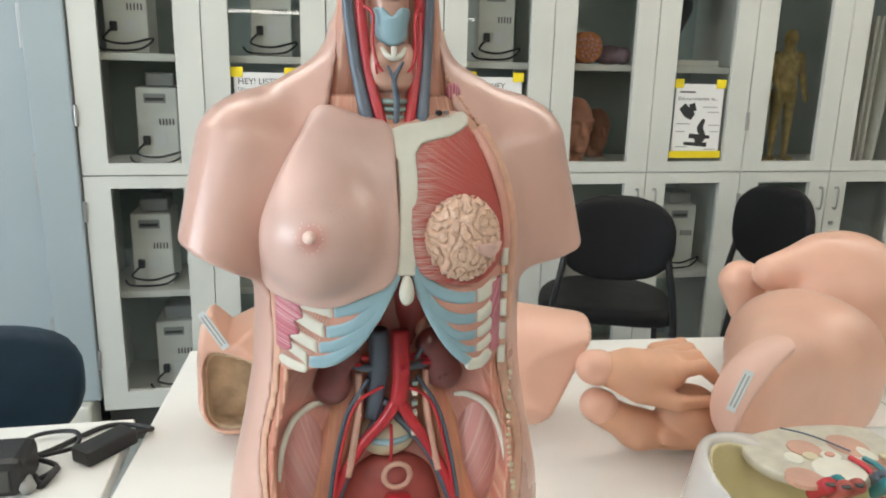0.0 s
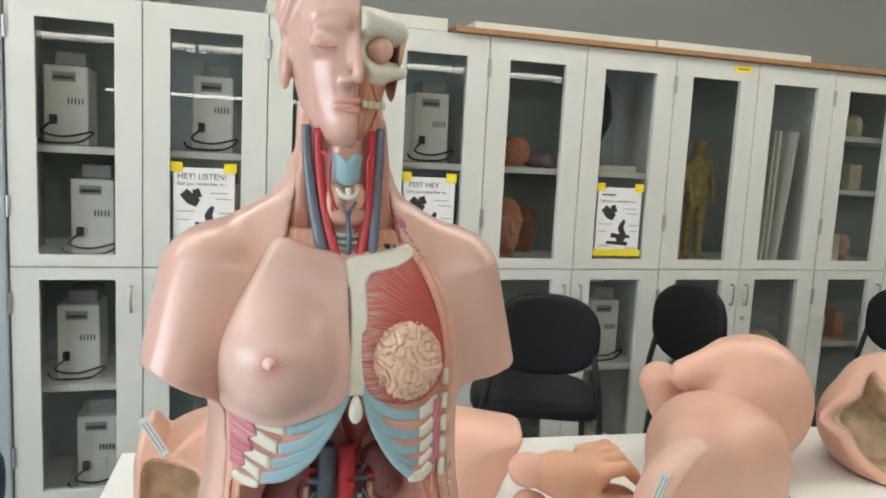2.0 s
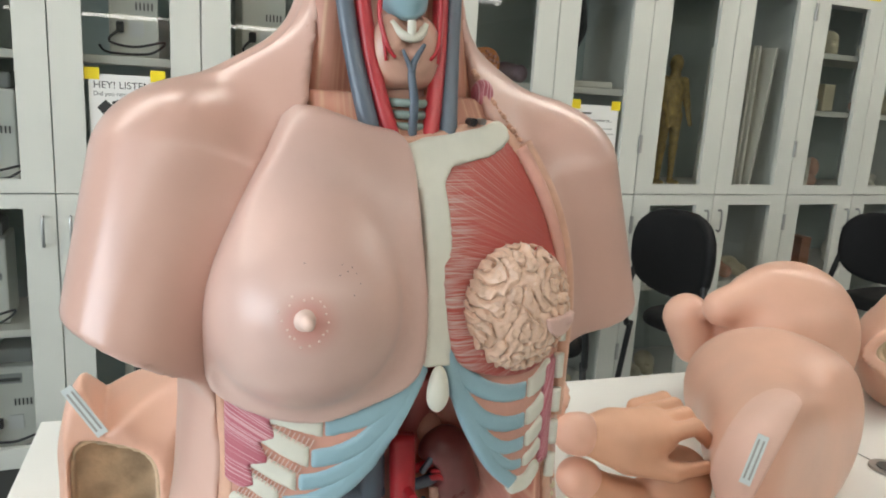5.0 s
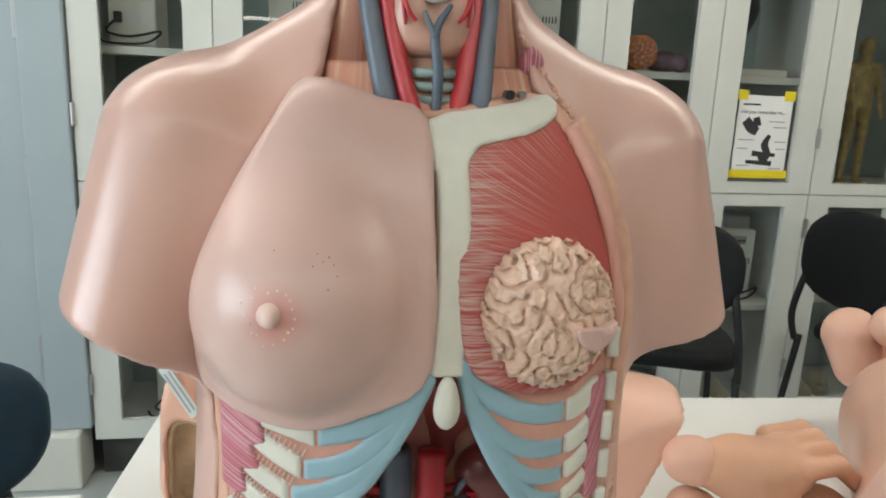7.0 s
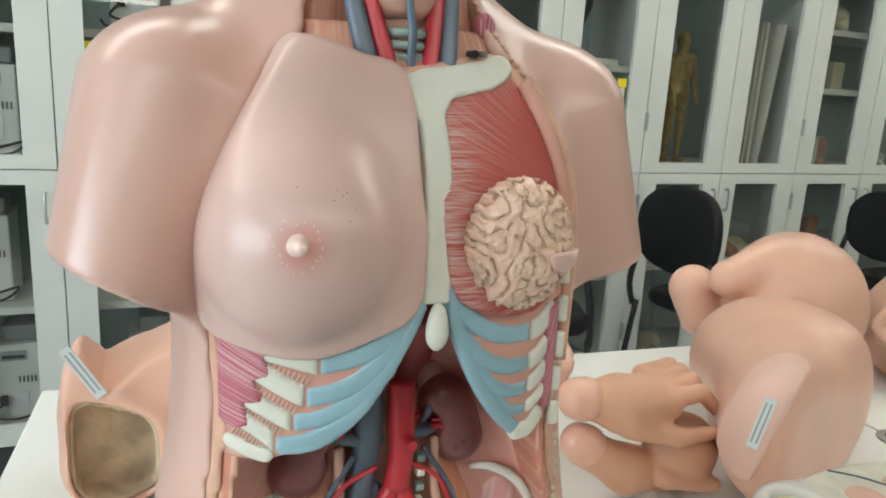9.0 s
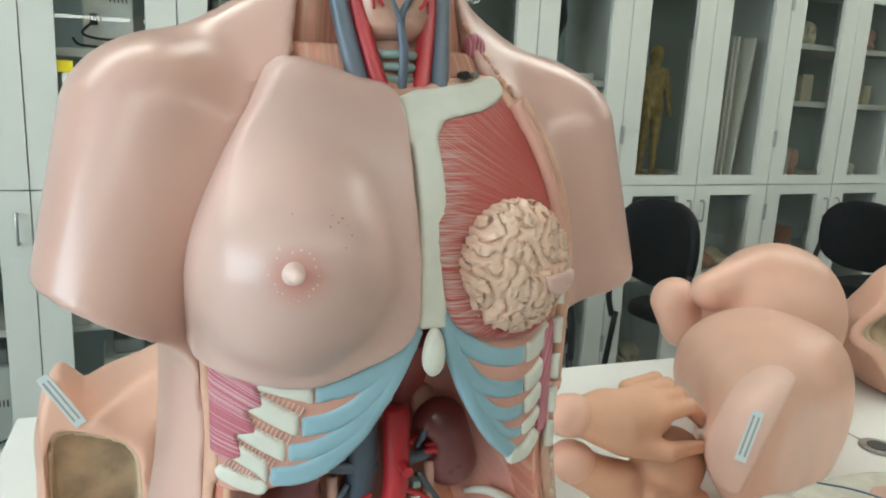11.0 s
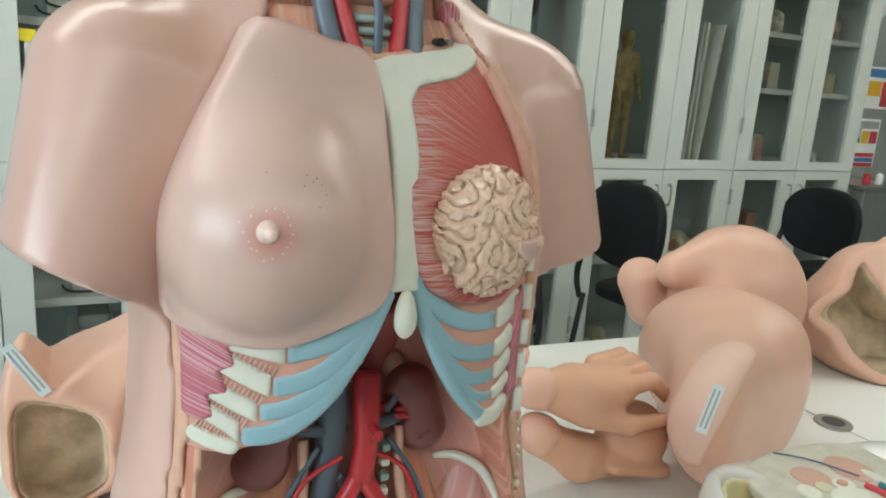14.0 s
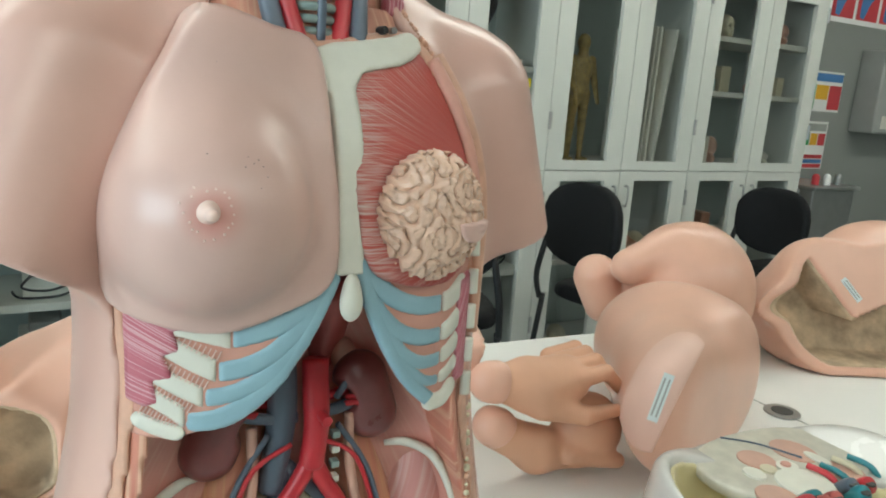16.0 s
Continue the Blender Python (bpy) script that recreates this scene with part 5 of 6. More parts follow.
part("vessel_opening", disc((MX - 0.014, MY - 0.036, 1.1475), 0.0080, 0.004, "Z", 18), m_slot, torso)
part("celiac_stub", disc((MX + 0.009, MY - 0.058, 1.113), 0.0035, 0.012, seg=14), m_red, torso)
solid("adrenal", lambda p: (lambda q: smin(ell(q, (0.034, -0.024, 1.142), (0.009, 0.007, 0.013)), ell(q, (0.040, -0.026, 1.132), (0.007, 0.006, 0.009)), 0.004))(local(p)), (MX + 0.012, MY - 0.045, 1.12), (MX + 0.048, MY - 0.015, 1.17), 0.002, m_slice, torso)
for i in range(6):
    part("nerve_node", box(MX + 0.0185, MX + 0.0245, MY - 0.05, MY - 0.043, 1.092 - 0.011 * i, 1.097 - 0.011 * i, 0.001), m_white if i % 2 else m_trachea, torso)
disc5 = solid("lumbar_disc", lambda p: (lambda q: ell(q, (-0.004, -0.024, 1.030), (0.030, 0.022, 0.024)))(local(p)), (MX - 0.038, MY - 0.048, 1.002), (MX + 0.030, MY + 0.0, 1.056), 0.0022, m_cream, torso, "cream lowest vertebra with a blue disc")
part("disc_band", tube(L([(-0.031, -0.028, 1.032), (-0.018, -0.043, 1.031), (-0.004, -0.047, 1.031), (0.010, -0.043, 1.031), (0.023, -0.028, 1.032)]), 0.0035, 8), m_blue, disc5, smooth=True)
part("median_vessel", tube(L([(-0.002, -0.046, 1.05), (-0.002, -0.0505, 1.030), (-0.002, -0.044, 1.006)]), 0.0018, 7), m_red, disc5, smooth=True)
solid("pelvic_floor", lambda p: (lambda q: ell(q, (0, -0.02, 0.955), (0.056, 0.030, 0.052)))(local(p)), (MX - 0.066, MY - 0.056, 0.895), (MX + 0.066, MY + 0.03, 1.015), 0.0035, m_dark, torso)
bm = tube(L([(0.004 + 0.0135 * math.cos(a), -0.050, 0.994 + 0.0135 * math.sin(a)) for a in [k * math.pi / 5 for k in range(11)]]), 0.0030, 8)
part("rectum_ring", bm, m_slice, torso, smooth=True)
part("bladder", tube(L([(0.004, -0.054, 0.975), (0.004, -0.060, 0.945), (0.004, -0.055, 0.91)]), [0.012, 0.026, 0.02], 16), m_red, torso, smooth=True)

# throat
solid("neck_muscle", lambda p: (lambda q: np.maximum(smin(smin(cap(q, (0, 0.022, 1.36), (0, 0.03, 1.50), 0.0425, 0.0415), cap(q, (-0.047, -0.008, 1.345), (-0.035, 0.004, 1.48), 0.014, 0.010), 0.02), cap(q, (0.047, -0.008, 1.345), (0.035, 0.004, 1.48), 0.014, 0.010), 0.02), np.maximum(1.335 - q[2], q[2] - 1.50)))(local(p)), (MX - 0.072, MY - 0.05, 1.33), (MX + 0.072, MY + 0.08, 1.503), 0.003, m_neck, torso)
solid("shoulder_root_muscle", lambda p: (lambda q: np.maximum(core(q) + 0.004, np.maximum(np.abs(q[0]) - 0.058, np.maximum(1.335 - q[2], q[2] - 1.375))))(local(p)), (MX - 0.08, MY - 0.07, 1.33), (MX + 0.08, MY + 0.07, 1.38), 0.004, m_neck, torso)
for s in (-1, 1):
    part("jugular_vein", tube(L([(s * 0.038 - 0.003, -0.020, 1.478), (s * 0.036 - 0.003, -0.026, 1.44), (s * 0.031 - 0.002, -0.036, 1.395), (s * 0.024, -0.050, 1.348)]), [0.0050, 0.0053, 0.0057, 0.0064], 12), m_vein, torso, smooth=True)
    part("carotid_artery", tube(L([(s * 0.028 - 0.002, -0.022, 1.475), (s * 0.026 - 0.002, -0.027, 1.44), (s * 0.021 - 0.001, -0.038, 1.39), (s * 0.011, -0.052, 1.345)]), [0.0042, 0.0050, 0.0051, 0.0055], 12), m_red, torso, smooth=True)
    part("thyroid_artery", tube(L([(s * 0.026, -0.032, 1.452), (s * 0.019, -0.039, 1.445), (s * 0.0195, -0.041, 1.42), (s * 0.016, -0.047, 1.403), (s * 0.011, -0.048, 1.396)]), [0.0018, 0.0016, 0.0016, 0.0013, 0.001], 7), m_red, torso, smooth=True)
    part("thyroid_artery", tube(L([(s * 0.018, -0.045, 1.408), (s * 0.0165, -0.047, 1.394)]), [0.0013, 0.0009], 7), m_red, torso, smooth=True)


def f_larynx(p):
    q = local(p)
    o = poly2(q[0], q[2], smooth_poly([(-0.019, 1.450), (-0.010, 1.4515), (-0.002, 1.444), (0.006, 1.4515), (0.016, 1.450), (0.013, 1.435), (0.011, 1.424), (-0.002, 1.418), (-0.014, 1.424), (-0.017, 1.435)], 3))
    return smax(ell(q, (-0.001, -0.012, 1.436), (0.023, 0.032, 0.06)), o, 0.003)


solid("larynx_shield", f_larynx, (MX - 0.024, MY - 0.048, 1.412), (MX + 0.021, MY - 0.012, 1.457), 0.0015, m_blue, torso, "pale blue larynx shield")
solid("throat_tube", lambda p: (lambda q: cap(q, (-0.001, -0.016, 1.475), (-0.001, -0.026, 1.34), 0.017))(local(p)), (MX - 0.021, MY - 0.05, 1.32), (MX + 0.02, MY + 0.01, 1.50), 0.003, m_slice, torso)
solid("thyroid", lambda p: (lambda q: smin(smin(ell(q, (-0.011, -0.034, 1.400), (0.012, 0.013, 0.022)), ell(q, (0.010, -0.034, 1.400), (0.012, 0.013, 0.022)), 0.006), ell(q, (-0.001, -0.038, 1.388), (0.015, 0.010, 0.010)), 0.005))(local(p)), (MX - 0.026, MY - 0.052, 1.37), (MX + 0.024, MY - 0.018, 1.425), 0.0018, m_slice, torso)
part("larynx_ring", tube(L([(-0.012, -0.040, 1.416), (-0.007, -0.045, 1.410), (-0.001, -0.047, 1.408), (0.005, -0.045, 1.410), (0.010, -0.040, 1.416)]), 0.0028, 8), m_white, torso, smooth=True)
part("larynx_ring", tube(L([(-0.001, -0.046, 1.418), (-0.001, -0.047, 1.406)]), 0.0028, 8), m_white, torso, smooth=True)
for z in (1.342, 1.349, 1.356, 1.363, 1.370):
    part("trachea_ring", tube(L([(-0.012, -0.040, z), (-0.007, -0.0475, z), (0, -0.0495, z), (0.007, -0.0475, z), (0.012, -0.040, z)]), 0.0026, 8), m_trachea, torso, smooth=True)
part("thyroid_vein", tube(L([(0.0, -0.051, 1.34), (0.001, -0.051, 1.37), (-0.001, -0.050, 1.39), (0.007, -0.048, 1.405)]), [0.003, 0.003, 0.0024, 0.0012], 8), m_vein, torso, smooth=True)
part("thyroid_vein", tube(L([(-0.001, -0.051, 1.388), (-0.007, -0.049, 1.401)]), [0.002, 0.001], 8), m_vein, torso, smooth=True)

# head


def headf(q):
    d = ell(q, (0, 0.042, 1.592), (0.066, 0.083, 0.076))
    d = smin(d, ell(q, (0, 0.012, 1.527), (0.048, 0.061, 0.067)), 0.03)
    d = smin(d, ell(q, (0, -0.022, 1.477), (0.021, 0.026, 0.020)), 0.028)
    return d


def f_face(p):
    q = local(p)
    d = headf(q)
    d = smin(d, cap(q, (0.004, -0.046, 1.562), (0.004, -0.066, 1.526), 0.005, 0.0078), 0.009)
    d = smin(d, ell(q, (-0.008, -0.056, 1.521), (0.007, 0.008, 0.006)), 0.005)
    d = smax(d, -ell(q, (-0.0075, -0.062, 1.5165), (0.0028, 0.004, 0.0022)), 0.001)
    d = smax(d, -ell(q, (-0.026, -0.060, 1.563), (0.017, 0.012, 0.012)), 0.012)
    d = smin(d, ell(q, (-0.027, -0.037, 1.556), (0.016, 0.010, 0.010)), 0.008)
    d = smin(d, cap(q, (-0.034, -0.036, 1.575), (-0.01, -0.047, 1.577), 0.005), 0.012)
    d = smin(d, cap(q, (-0.017, -0.046, 1.5005), (0.005, -0.055, 1.503), 0.002, 0.0034), 0.004)
    d = smin(d, cap(q, (-0.016, -0.045, 1.494), (0.005, -0.053, 1.4935), 0.002, 0.0040), 0.004)
    d = smax(d, -cap(q, (-0.038, -0.040, 1.553), (-0.014, -0.051, 1.553), 0.0012), 0.002)
    d = smax(d, -cap(q, (-0.019, -0.051, 1.4975), (0.006, -0.060, 1.498), 0.0012), 0.002)
    # swept hair: raised locks from the temple over the brow
    for a, b, c in (((-0.066, 0.012, 1.575), (-0.054, -0.012, 1.612), (-0.020, -0.012, 1.650)), ((-0.068, 0.028, 1.585), (-0.060, 0.006, 1.625), (-0.030, 0.006, 1.660)), ((-0.068, 0.045, 1.592), (-0.060, 0.030, 1.637), (-0.034, 0.028, 1.664))):
        d = smin(d, smin(cap(q, a, b, 0.002, 0.0036), cap(q, b, c, 0.0036, 0.002), 0.004), 0.010)
    d = smin(d, np.maximum(ell(q, (-0.060, 0.022, 1.540), (0.007, 0.015, 0.026)), -ell(q, (-0.067, 0.012, 1.543), (0.005, 0.010, 0.015))), 0.003)
    d = smax(d, q[0] - 0.006, 0.0015)
    back = smax(headf(q), 0.03 - q[1], 0.003)
    back = smax(back, q[2] - 1.597 - 0.0 * q[0], 0.003)
    return np.minimum(d, back)


head = solid("head_shell", f_face, (MX - 0.09, MY - 0.085, 1.44), (MX + 0.075, MY + 0.13, 1.675), 0.0028, m_skin, torso)


def f_skull(p):
    q = local(p)
    d = smin(headf(q) + 0.008, cap(q, (0.012, -0.040, 1.580), (0.05, -0.012, 1.577), 0.012), 0.016)
    d = smin(d, cap(q, (0.02, -0.030, 1.531), (0.056, 0.0, 1.54), 0.009), 0.01)
    d = smax(d, -ell(q, (0.030, -0.040, 1.555), (0.017, 0.022, 0.014)), 0.004)
    d = smax(d, -ell(q, (0.008, -0.045, 1.530), (0.009, 0.02, 0.014)), 0.004)
    return np.maximum(np.maximum(d, 0.0062 - q[0]), np.maximum(q[2] - 1.597, 1.522 - q[2]))


solid("skull_half", f_skull, (MX + 0.0, MY - 0.075, 1.51), (MX + 0.075, MY + 0.06, 1.605), 0.0024, m_white, torso, "cream skull half with the eye socket")
solid("jaw_muscle", lambda p: (lambda q: np.maximum(headf(q) + 0.006, np.maximum(0.0062 - q[0], np.maximum(q[2] - 1.53, q[1] - 0.05))))(local(p)), (MX + 0.0, MY - 0.06, 1.44), (MX + 0.07, MY + 0.055, 1.535), 0.0026, m_facem, torso)
solid("eyeball", lambda p: (lambda q: ell(q, (0.029, -0.027, 1.557), (0.014, 0.014, 0.013)))(local(p)), (MX + 0.013, MY - 0.046, 1.54), (MX + 0.045, MY - 0.014, 1.57), 0.0016, m_slice, torso)
for i in range(4):
    part("tooth", box(MX + 0.009 + 0.007 * i, MX + 0.0145 + 0.007 * i, MY - 0.050 + 0.004 * i, MY - 0.044 + 0.004 * i, 1.497, 1.504, 0.001), m_cream, torso)
solid("skin_flap", lambda p: (lambda q: np.maximum(np.abs(headf(q) + 0.001) - 0.006, np.maximum(np.maximum(0.052 - q[0], q[1] - 0.05), np.maximum(q[2] - 1.575, 1.505 - q[2]))))(local(p)), (MX + 0.045, MY - 0.04, 1.50), (MX + 0.08, MY + 0.055, 1.58), 0.0024, m_fat, torso)
m_lip = mat("lip_pink", (0.56, 0.22, 0.20), 0.4, vary=0.08, scale=60, coat=0.2)
for z0, z1, r0, r1 in ((1.5006, 1.5030, 0.0016, 0.0036), (1.4945, 1.4935, 0.0016, 0.0042)):
    solid("lip", lambda p, z0=z0, z1=z1, r0=r0, r1=r1: (lambda q: np.maximum(cap(q, (-0.017, -0.0465, z0), (0.005, -0.0555, z1), r0, r1), q[0] - 0.0055))(local(p)), (MX - 0.026, MY - 0.066, 1.485), (MX + 0.008, MY - 0.038, 1.512), 0.0012, m_lip, head)
part("eyelid_line", tube(L([(-0.040, -0.0405, 1.5535), (-0.033, -0.0470, 1.5515), (-0.026, -0.0502, 1.5510), (-0.017, -0.0500, 1.5535)]), 0.0007, 6), m_lip, head)
part("face_artery", tube(L([(0.020, -0.040, 1.478), (0.026, -0.040, 1.50), (0.018, -0.048, 1.52)]), 0.0009, 7), m_red, torso, smooth=True)

# ---------------------------------------------------------------- vinyl manikins on the table
PX, PY = 0.80, 1.36


MAN_C, MAN_N = (0.7046, 1.215, 0.984), (0.38, -0.92, 0.04)


def f_man0(p):
    d = ell(p, (0.930, 1.431, 0.918), (0.112, 0.183, 0.122))
    d = smin(d, cap(p, (0.906, 1.454, 0.923), (0.731, 1.233, 0.943), 0.098, 0.092), 0.04)
    d = smin(d, ell(p, (0.845, 1.300, 0.895), (0.120, 0.110, 0.095)), 0.04)
    d = smin(d, ell(p, (1.143, 1.637, 0.957), (0.140, 0.128, 0.144)), 0.03)
    d = smin(d, cap(p, (0.985, 1.640, 1.020), (1.085, 1.632, 1.050), 0.034, 0.045), 0.025)
    d = smin(d, cap(p, (0.972, 1.712, 0.982), (0.980, 1.695, 0.930), 0.045, 0.036), 0.014)
    return smax(d, ZTAB + 0.001 - p[2], 0.006)


def f_man(p):
    return smax(f_man0(p), half(p, MAN_C, MAN_N), 0.055)


def f_pad(p):
    # the raised strip beside the cut, with its own sharp edge
    d = smax(f_man(p) - 0.0055, cap(p, (0.650, 1.235, 0.950), (0.728, 1.262, 1.044), 0.040, 0.032), 0.003)
    return smax(d, half(p, (0.745, 1.238, 1.053), (0.53, -0.80, -0.255)), 0.001)


man = thing("birthing_manikin", (PX, PY, ZTAB), "pink vinyl lower-body manikin lying on the table", "manikin", "vinyl manikins")
solid("body", f_man, (0.60, 1.05, 0.815), (1.28, 1.80, 1.13), 0.005, m_manikin, man)
solid("edge_strip", f_pad, (0.60, 1.15, 0.87), (0.79, 1.33, 1.09), 0.0022, m_pad, man, "paler raised strip with a sharp edge")


def stick(f, eye, aim, w, h, turn, material, parent, label):
    """Lays a thin sticker with print bars on a solid, where the line from eye to aim first meets it."""
    e, a = np.array(eye), np.array(aim)
    ts = np.linspace(0.3, 1.6, 1500)
    pts = e + ts[:, None] * (a - e)
    v = f(tuple(pts[:, k].reshape(1, -1, 1) for k in range(3))).ravel()
    c = pts[np.argmax(v < 0)]
    g = np.array([float((f(tuple(np.array(c[k] + (0.004 if k == m else 0)).reshape(1, 1, 1) for k in range(3))) - f(tuple(np.array(c[k] - (0.004 if k == m else 0)).reshape(1, 1, 1) for k in range(3)))).ravel()[0]) for m in range(3)])
    n = Vector(g).normalized()
    rot = n.to_track_quat("Z", "Y").to_matrix().to_4x4() @ Matrix.Rotation(radians(turn), 4, "Z")
    T = Matrix.Translation(Vector(c) + n * 0.0012) @ rot
    bm = box(-w / 2, w / 2, -h / 2, h / 2, -0.0008, 0.0008)
    bm.transform(T)
    st_ob = part("sticker", bm, material, parent, label)
    for k in (-1, 1):
        bm = box(k * w * 0.22 - w * 0.09, k * w * 0.22 + w * 0.09, -h * 0.40, h * 0.40, 0.0009, 0.0011)
        bm.transform(T)
        part("text_bar", bm, m_devgrey, st_ob)
    return st_ob


stick(f_pad, (0.067, 0.404, 1.401), (0.674, 1.252, 0.968), 0.0125, 0.060, -9, m_label, man, "silver sticker with unreadable print")


def hand_f(p):
    d = cap(p, (0.500, 1.362, 0.968), (0.545, 1.356, 0.962), 0.024, 0.027)
    d = smin(d, cap(p, (0.565, 1.352, 0.958), (0.612, 1.352, 0.962), 0.036, 0.031, (1, 1.25, 1)), 0.025)
    for i in range(4):
        y, z = 1.322 + 0.022 * i, 0.950 + 0.0085 * i - 0.002 * i * i
        a, b, c = (0.615, y + 0.004, z + 0.020), (0.656, y, z + 0.026 + 0.001 * i), (0.690, y + 0.004, z - 0.004)
        d = smin(d, smin(cap(p, a, b, 0.0125, 0.0105), cap(p, b, c, 0.0105, 0.0085), 0.004), 0.004)
    d = smin(d, cap(p, (0.562, 1.325, 0.940), (0.612, 1.305, 0.929), 0.016, 0.0125), 0.014)
    d = smin(d, cap(p, (0.612, 1.305, 0.929), (0.662, 1.300, 0.931), 0.0120, 0.0085), 0.006)
    return smax(d, -half(p, (0.500, 1.362, 0.968), (1, -0.1, 0)) - 0.006, 0.008)


def arm_f(p):
    d = cap(p, (0.512, 1.362, 0.902), (0.575, 1.350, 0.868), 0.024, 0.028)
    d = smin(d, cap(p, (0.575, 1.350, 0.866), (0.660, 1.350, 0.853), 0.028, 0.026), 0.02)
    d = smin(d, ell(p, (0.655, 1.345, 0.886), (0.050, 0.045, 0.050)), 0.010)
    d = smin(d, cap(p, (0.610, 1.318, 0.866), (0.680, 1.306, 0.852), 0.013, 0.011), 0.006)
    return smax(d, ZTAB + 0.001 - p[2], 0.004)


for f, lo, hi, h, base, lab, w0, w1, r in ((hand_f, (0.45, 1.26, 0.89), (0.73, 1.45, 1.03), 0.0024, (0.6, 1.34, 0.93), "tan vinyl hand model with bent fingers on the table", (0.507, 1.361, 0.968), (0.500, 1.362, 0.969), 0.0265),
                                     (arm_f, (0.45, 1.26, 0.815), (0.75, 1.45, 0.96), 0.0032, (0.6, 1.34, ZTAB), "tan vinyl hand model lying under another one", (0.517, 1.361, 0.903), (0.510, 1.362, 0.907), 0.0260)):
    hm = thing("hand_model", base, lab, "hand model", "hand models")
    solid("hand_shell", f, lo, hi, h, m_hand, hm)
    solid("wrist_cap", lambda p, a=w0, b=w1, r=r: cap(p, a, b, r + 0.0012, r), tuple(v - 0.04 for v in w1), tuple(v + 0.046 for v in w0), 0.003, m_manikin, hm, "paler pink cap on the wrist stump")


def hollow_man(name, f_out, f_in, lo, hi, base, label):
    t = thing(name, base, label, "manikin", "vinyl manikins")
    solid("body", lambda p: smax(f_out(p), -f_in(p), 0.004), lo, hi, 0.005, m_manikin, t)
    solid("lining", lambda p: np.maximum(np.maximum(f_in(p) - 0.005, -(f_in(p) + 0.004)), f_out(p) + 0.007), lo, hi, 0.0042, m_hollow, t)
    return t


R2_C, R2_N = (1.412, 1.528, 1.007), (-0.37, -0.81, 0.46)


def f_r2_base(p):
    d = ell(p, (1.535, 1.52, 0.913), (0.240, 0.20, 0.150))
    d = smin(d, ell(p, (1.655, 1.56, 0.988), (0.16, 0.13, 0.115)), 0.03)
    d = smin(d, ell(p, (1.455, 1.56, 0.998), (0.10, 0.09, 0.075)), 0.02)
    d = smin(d, cap(p, (1.40, 1.55, 0.94), (1.275, 1.53, 0.945), 0.05, 0.032), 0.02)
    return smax(d, ZTAB + 0.001 - p[2], 0.006)


def f_r2(p):
    return smax(f_r2_base(p), half(p, R2_C, R2_N), 0.004)


def f_r2_in(p):
    # the hollow; a pointed flap of the upper wall hangs into its opening
    flap = np.minimum(p[0] - 1.41 - (1.012 - p[2]) * 0.484, p[2] - 0.925 - (p[0] - 1.452) * 0.4)
    return np.maximum(np.maximum(f_r2_base(p) + 0.017, flap * 0.85), half(p, R2_C, (0.37, 0.81, -0.46)) - 0.09)


r2 = hollow_man("pelvis_manikin", f_r2, f_r2_in, (1.22, 1.29, 0.815), (1.86, 1.76, 1.13), (1.53, 1.5, ZTAB), "pink hollow vinyl pelvis manikin with a dirty foam inside")
stick(f_r2, (0.008, 0.644, 1.331), (1.437, 1.478, 0.985), 0.014, 0.055, 35, m_label, r2, "silver sticker with unreadable print")


def f_l2(p):
    d = cap(p, (0.005, 1.565, 0.922), (0.30, 1.56, 0.93), 0.100, 0.11)
    d = smin(d, ell(p, (0.10, 1.57, 0.970), (0.085, 0.09, 0.075)), 0.03)
    d = smin(d, cap(p, (0.34, 1.54, 0.930), (0.56, 1.40, 0.930), 0.10, 0.095), 0.03)
    d = smin(d, ell(p, (-0.048, 1.525, 0.965), (0.038, 0.075, 0.078)), 0.02)
    d = smin(d, cap(p, (-0.035, 1.52, 0.88), (-0.02, 1.52, 0.93), 0.055, 0.055), 0.02)
    # the channel beside the raised corner: a steep side and a gentle one
    steep, gentle = p[0] + 0.061 - (1.040 - p[2]) * 0.34, p[2] - 0.981 - (p[0] + 0.042) * 0.55
    d = smax(d, np.minimum(steep, gentle) * 0.85, 0.006)
    d = smax(d, half(p, (0.508, 1.40, 1.017), (0.90, -0.1, -0.42)), 0.004)
    d = smax(d, half(p, (-0.02, 1.475, 0.95), (-0.20, -0.97, 0.10)), 0.003)
    d = smax(d, np.minimum(half(p, (0.026, 1.466, 0.95), (0.66, -0.74, 0.0)), (0.16 - p[0]) * 0.7), 0.004)
    return smax(d, ZTAB + 0.001 - p[2], 0.008)


def f_l2_in(p):
    top = 0.968 - 0.25 * (p[0] + 0.03)
    r = ((np.abs(p[0] + 0.030) / 0.047) ** 4 + (np.abs(p[2] - (top + 0.845) / 2) / ((top - 0.845) / 2)) ** 4) ** 0.25
    return np.maximum((r - 1) * 0.045, p[1] - 1.530)


lm = hollow_man("pelvis_manikin", f_l2, f_l2_in, (-0.16, 1.36, 0.815), (0.70, 1.72, 1.09), (0.2, 1.55, ZTAB), "pink hollow vinyl pelvis manikin lying behind the torso model")
stick(f_l2, (-0.001, 0.654, 1.341), (-0.058, 1.487, 1.010), 0.013, 0.066, 35, m_label, lm, "silver sticker with unreadable print")

# ---------------------------------------------------------------- sectioned pelvis model
SX, SY, SZ = 0.655, 1.025, 0.978


def bowl(q):
    return smin(ell(q, (-0.095, -0.015, SZ + 0.02), (0.062, 0.088, 0.085)), ell(q, (0.01, -0.07, SZ + 0.01), (0.11, 0.055, 0.075)), 0.02)


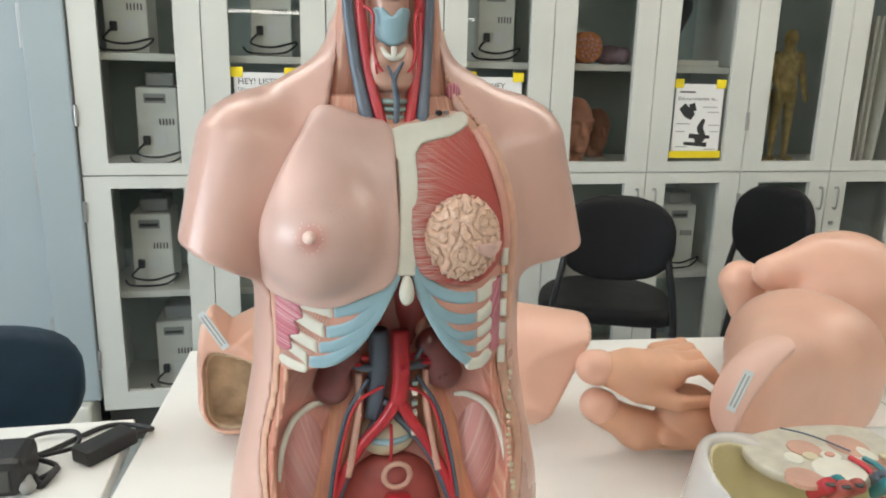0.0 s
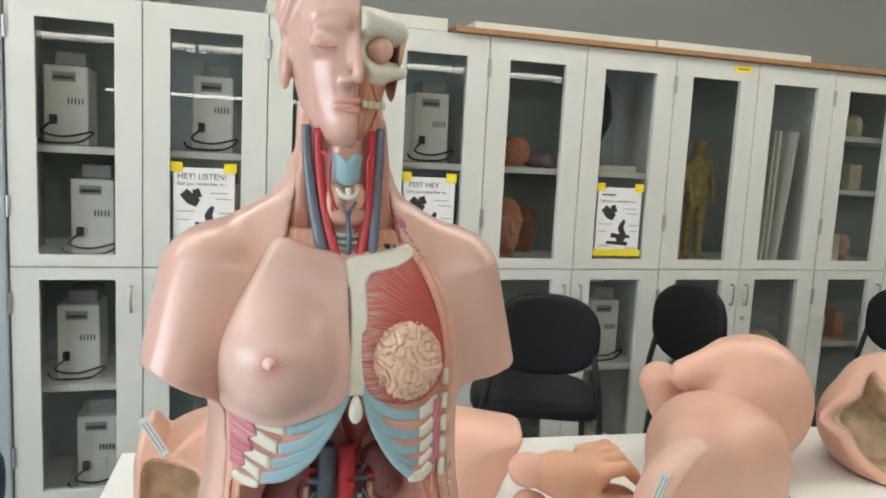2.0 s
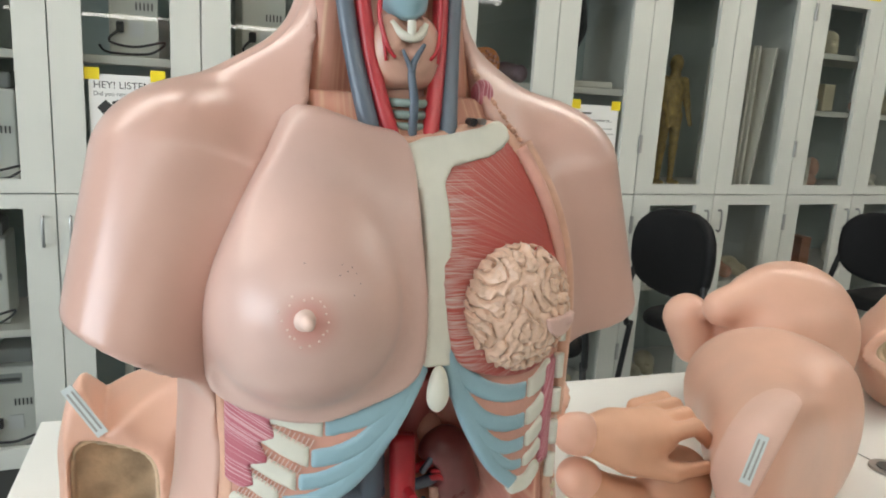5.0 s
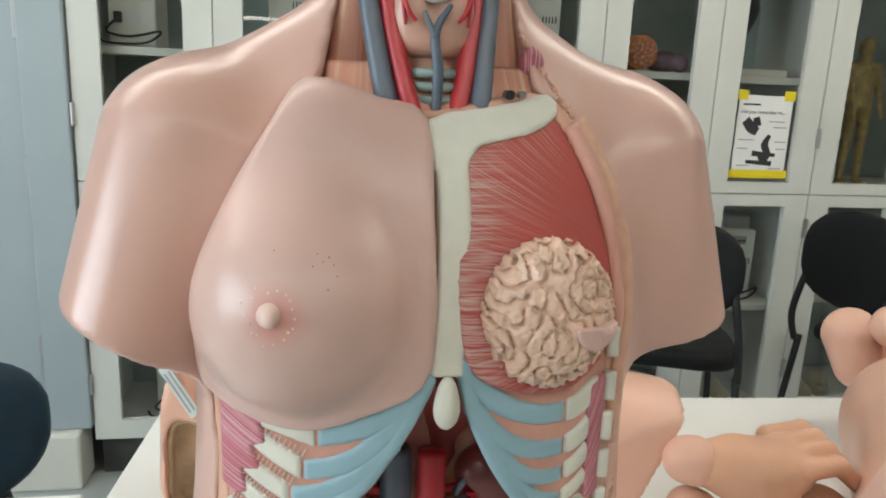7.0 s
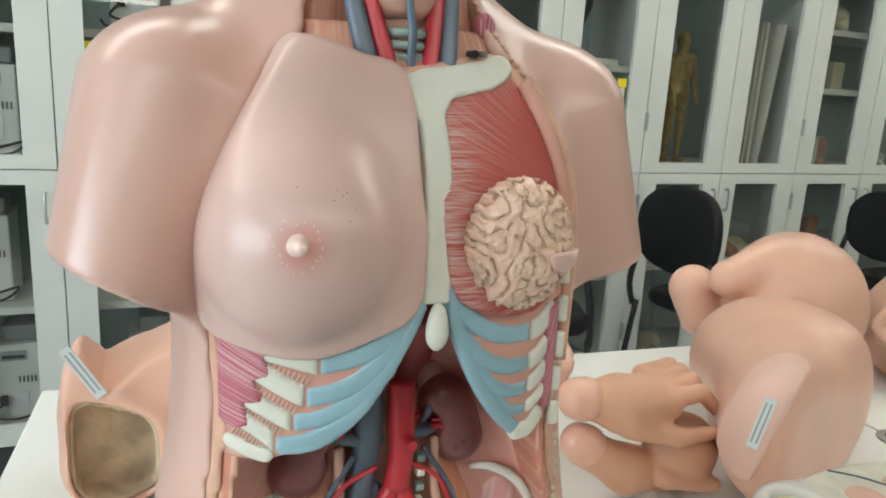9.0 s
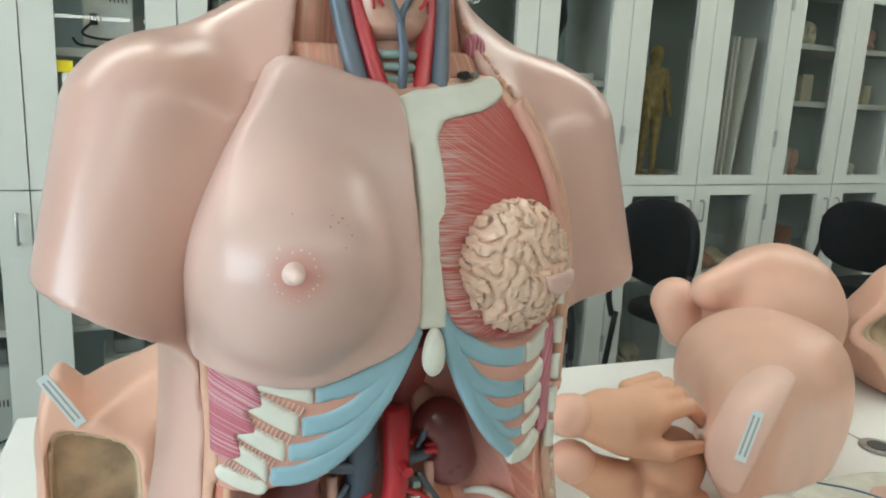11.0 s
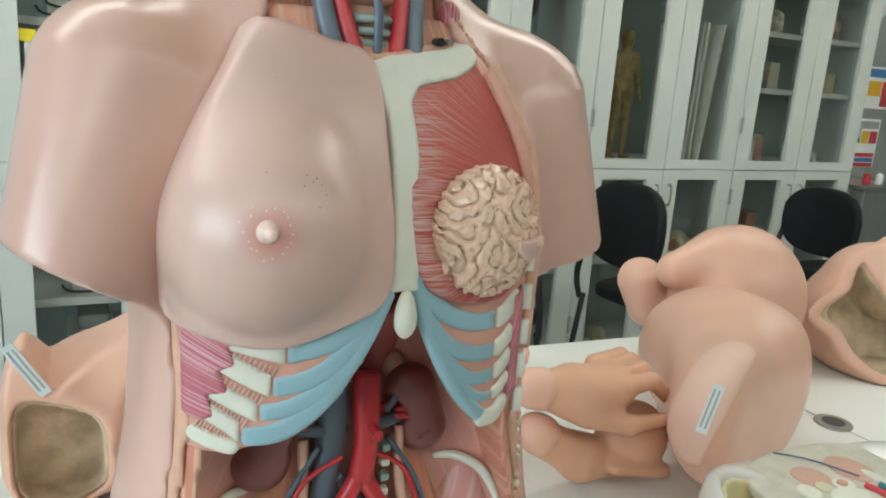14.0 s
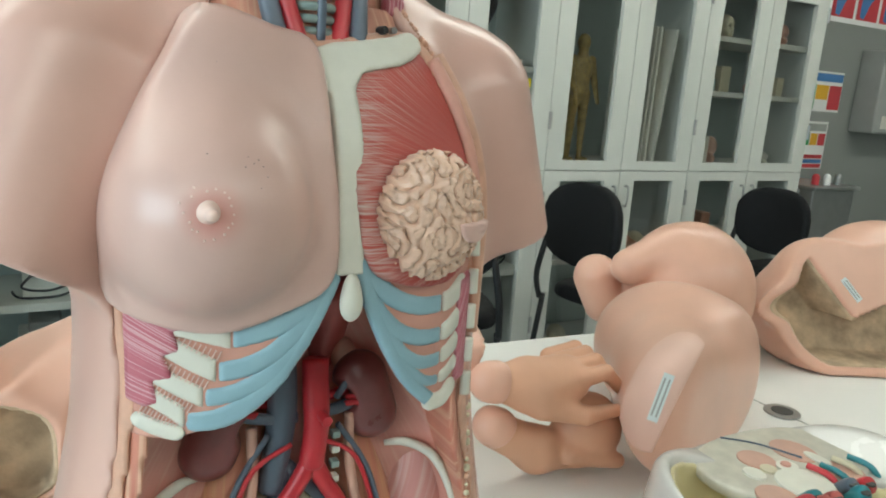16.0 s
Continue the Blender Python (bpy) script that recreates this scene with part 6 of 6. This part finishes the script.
def f_pel0(p):
    q = (p[0] - SX, p[1] - SY, p[2])
    k = 1 - 0.9 * np.maximum(0, p[2] - 0.90)
    r = ((np.abs(q[0]) / (0.175 * k)) ** 2.6 + (np.abs(q[1]) / (0.118 * k)) ** 2.6) ** (1 / 2.6)
    d = smax((r - 1) * 0.11, p[2] - SZ - 0.022 * np.clip((np.abs(q[0] - 0.02) - 0.07) / 0.08, 0, 1), 0.02)
    return smax(d, ZTAB + 0.001 - p[2], 0.01)


def f_pel(p):
    return smax(f_pel0(p), -bowl((p[0] - SX, p[1] - SY, p[2])), 0.008)


pel = thing("pelvis_section_model", (SX, SY, ZTAB), "pearly plastic pelvis model with a painted cross-section", "anatomical model")
solid("shell", f_pel, (SX - 0.19, SY - 0.14, 0.815), (SX + 0.19, SY + 0.14, 1.04), 0.0034, m_pelvis, pel)
solid("bowl_lining", lambda p: (lambda b: np.maximum(np.maximum(b - 0.0015, -(b + 0.003)), f_pel0(p) + 0.007))(bowl((p[0] - SX, p[1] - SY, p[2]))), (SX - 0.19, SY - 0.14, 0.86), (SX + 0.19, SY + 0.14, 1.04), 0.003, m_pelin, pel)
solid("section", lambda p: (lambda q: smax(((np.abs(q[0] - 0.015) / 0.105) ** 2.4 + (np.abs(q[1] - 0.040) / 0.062) ** 2.4) ** (1 / 2.4) * 0.06 - 0.06, np.abs(p[2] - SZ + 0.004) - 0.006, 0.003))((p[0] - SX, p[1] - SY, p[2])), (SX - 0.11, SY - 0.04, SZ - 0.02), (SX + 0.14, SY + 0.12, SZ + 0.02), 0.0026, m_secbase, pel, "pale grey cut surface")
top = SZ + 0.0018
for k, (nm, m, dx, dy, rx, ry) in enumerate([("muscle_patch", m_slice, -0.0155, 0.0489, 0.0192, 0.0198),
                           ("muscle_patch", m_slice, 0.0407, 0.0469, 0.0224, 0.0256),
                           ("bone_section", m_white, 0.0021, 0.0266, 0.0117, 0.0102),
                           ("vertebra_section", m_white, -0.0110, -0.0026, 0.0279, 0.0271),
                           ("muscle_patch", m_slice, -0.0573, -0.0065, 0.0195, 0.0196),
                           ("muscle_patch", m_slice, 0.0516, -0.0022, 0.0203, 0.0201),
                           ("bone_section", m_white, -0.0433, 0.0295, 0.0097, 0.0118),
                           ("bone_section", m_white, 0.0474, 0.0242, 0.0070, 0.0156),
                           ("bone_section", m_cream, -0.0217, 0.0301, 0.0083, 0.0082),
                           ("vertebra_canal", m_inter, 0.0009, 0.0276, 0.0056, 0.0049)]):
    lift = 0.0012 if nm == "muscle_patch" else 0.0026
    part(nm, tube([(SX + dx, SY + dy, top - 0.004), (SX + dx, SY + dy, top + lift - 0.0006), (SX + dx, SY + dy, top + lift + (0.002 if nm == "vertebra_canal" else 0))], [rx, rx, rx * 0.95], 18, ry / rx), m, pel)
for m, dx, dy in ((m_red, 0.0384, -0.0306), (m_vein, 0.0204, -0.0253), (m_teal, 0.0180, -0.0381), (m_teal, -0.0342, -0.0252), (m_dark, -0.0180, -0.0348), (m_redp, -0.0475, -0.0282), (m_dark, -0.0343, -0.0355)):
    ob = part("vessel_end", tube([(SX + dx + 0.004, SY + dy + 0.022, SZ - 0.020), (SX + dx, SY + dy, SZ + 0.004), (SX + dx - 0.001, SY + dy - 0.006, SZ + 0.009)], [0.007, 0.0085, 0.0080], 14), m, pel, smooth=True)
    part("vessel_rim", disc((SX + dx - 0.001, SY + dy - 0.006, SZ + 0.0102), 0.0050, 0.002, "Z", 14), m_slot, ob)
part("groove", tube([(SX - 0.012, SY + 0.098, top + 0.001), (SX + 0.010, SY + 0.070, top + 0.0034), (SX + 0.030, SY + 0.030, top + 0.0034)], 0.0011, 6), m_vein, pel)
for dx, dy, m in ((0.03, 0.0, m_teal), (0.055, 0.004, m_cream), (0.075, 0.0, m_teal), (0.015, 0.004, m_redp)):
    part("nerve", tube([(SX + dx, SY + dy + 0.01, SZ + 0.008), (SX + dx + 0.006, SY + dy - 0.015, SZ + 0.004), (SX + dx + 0.012, SY + dy - 0.035, SZ - 0.03)], 0.0032, 8), m, pel, smooth=True)
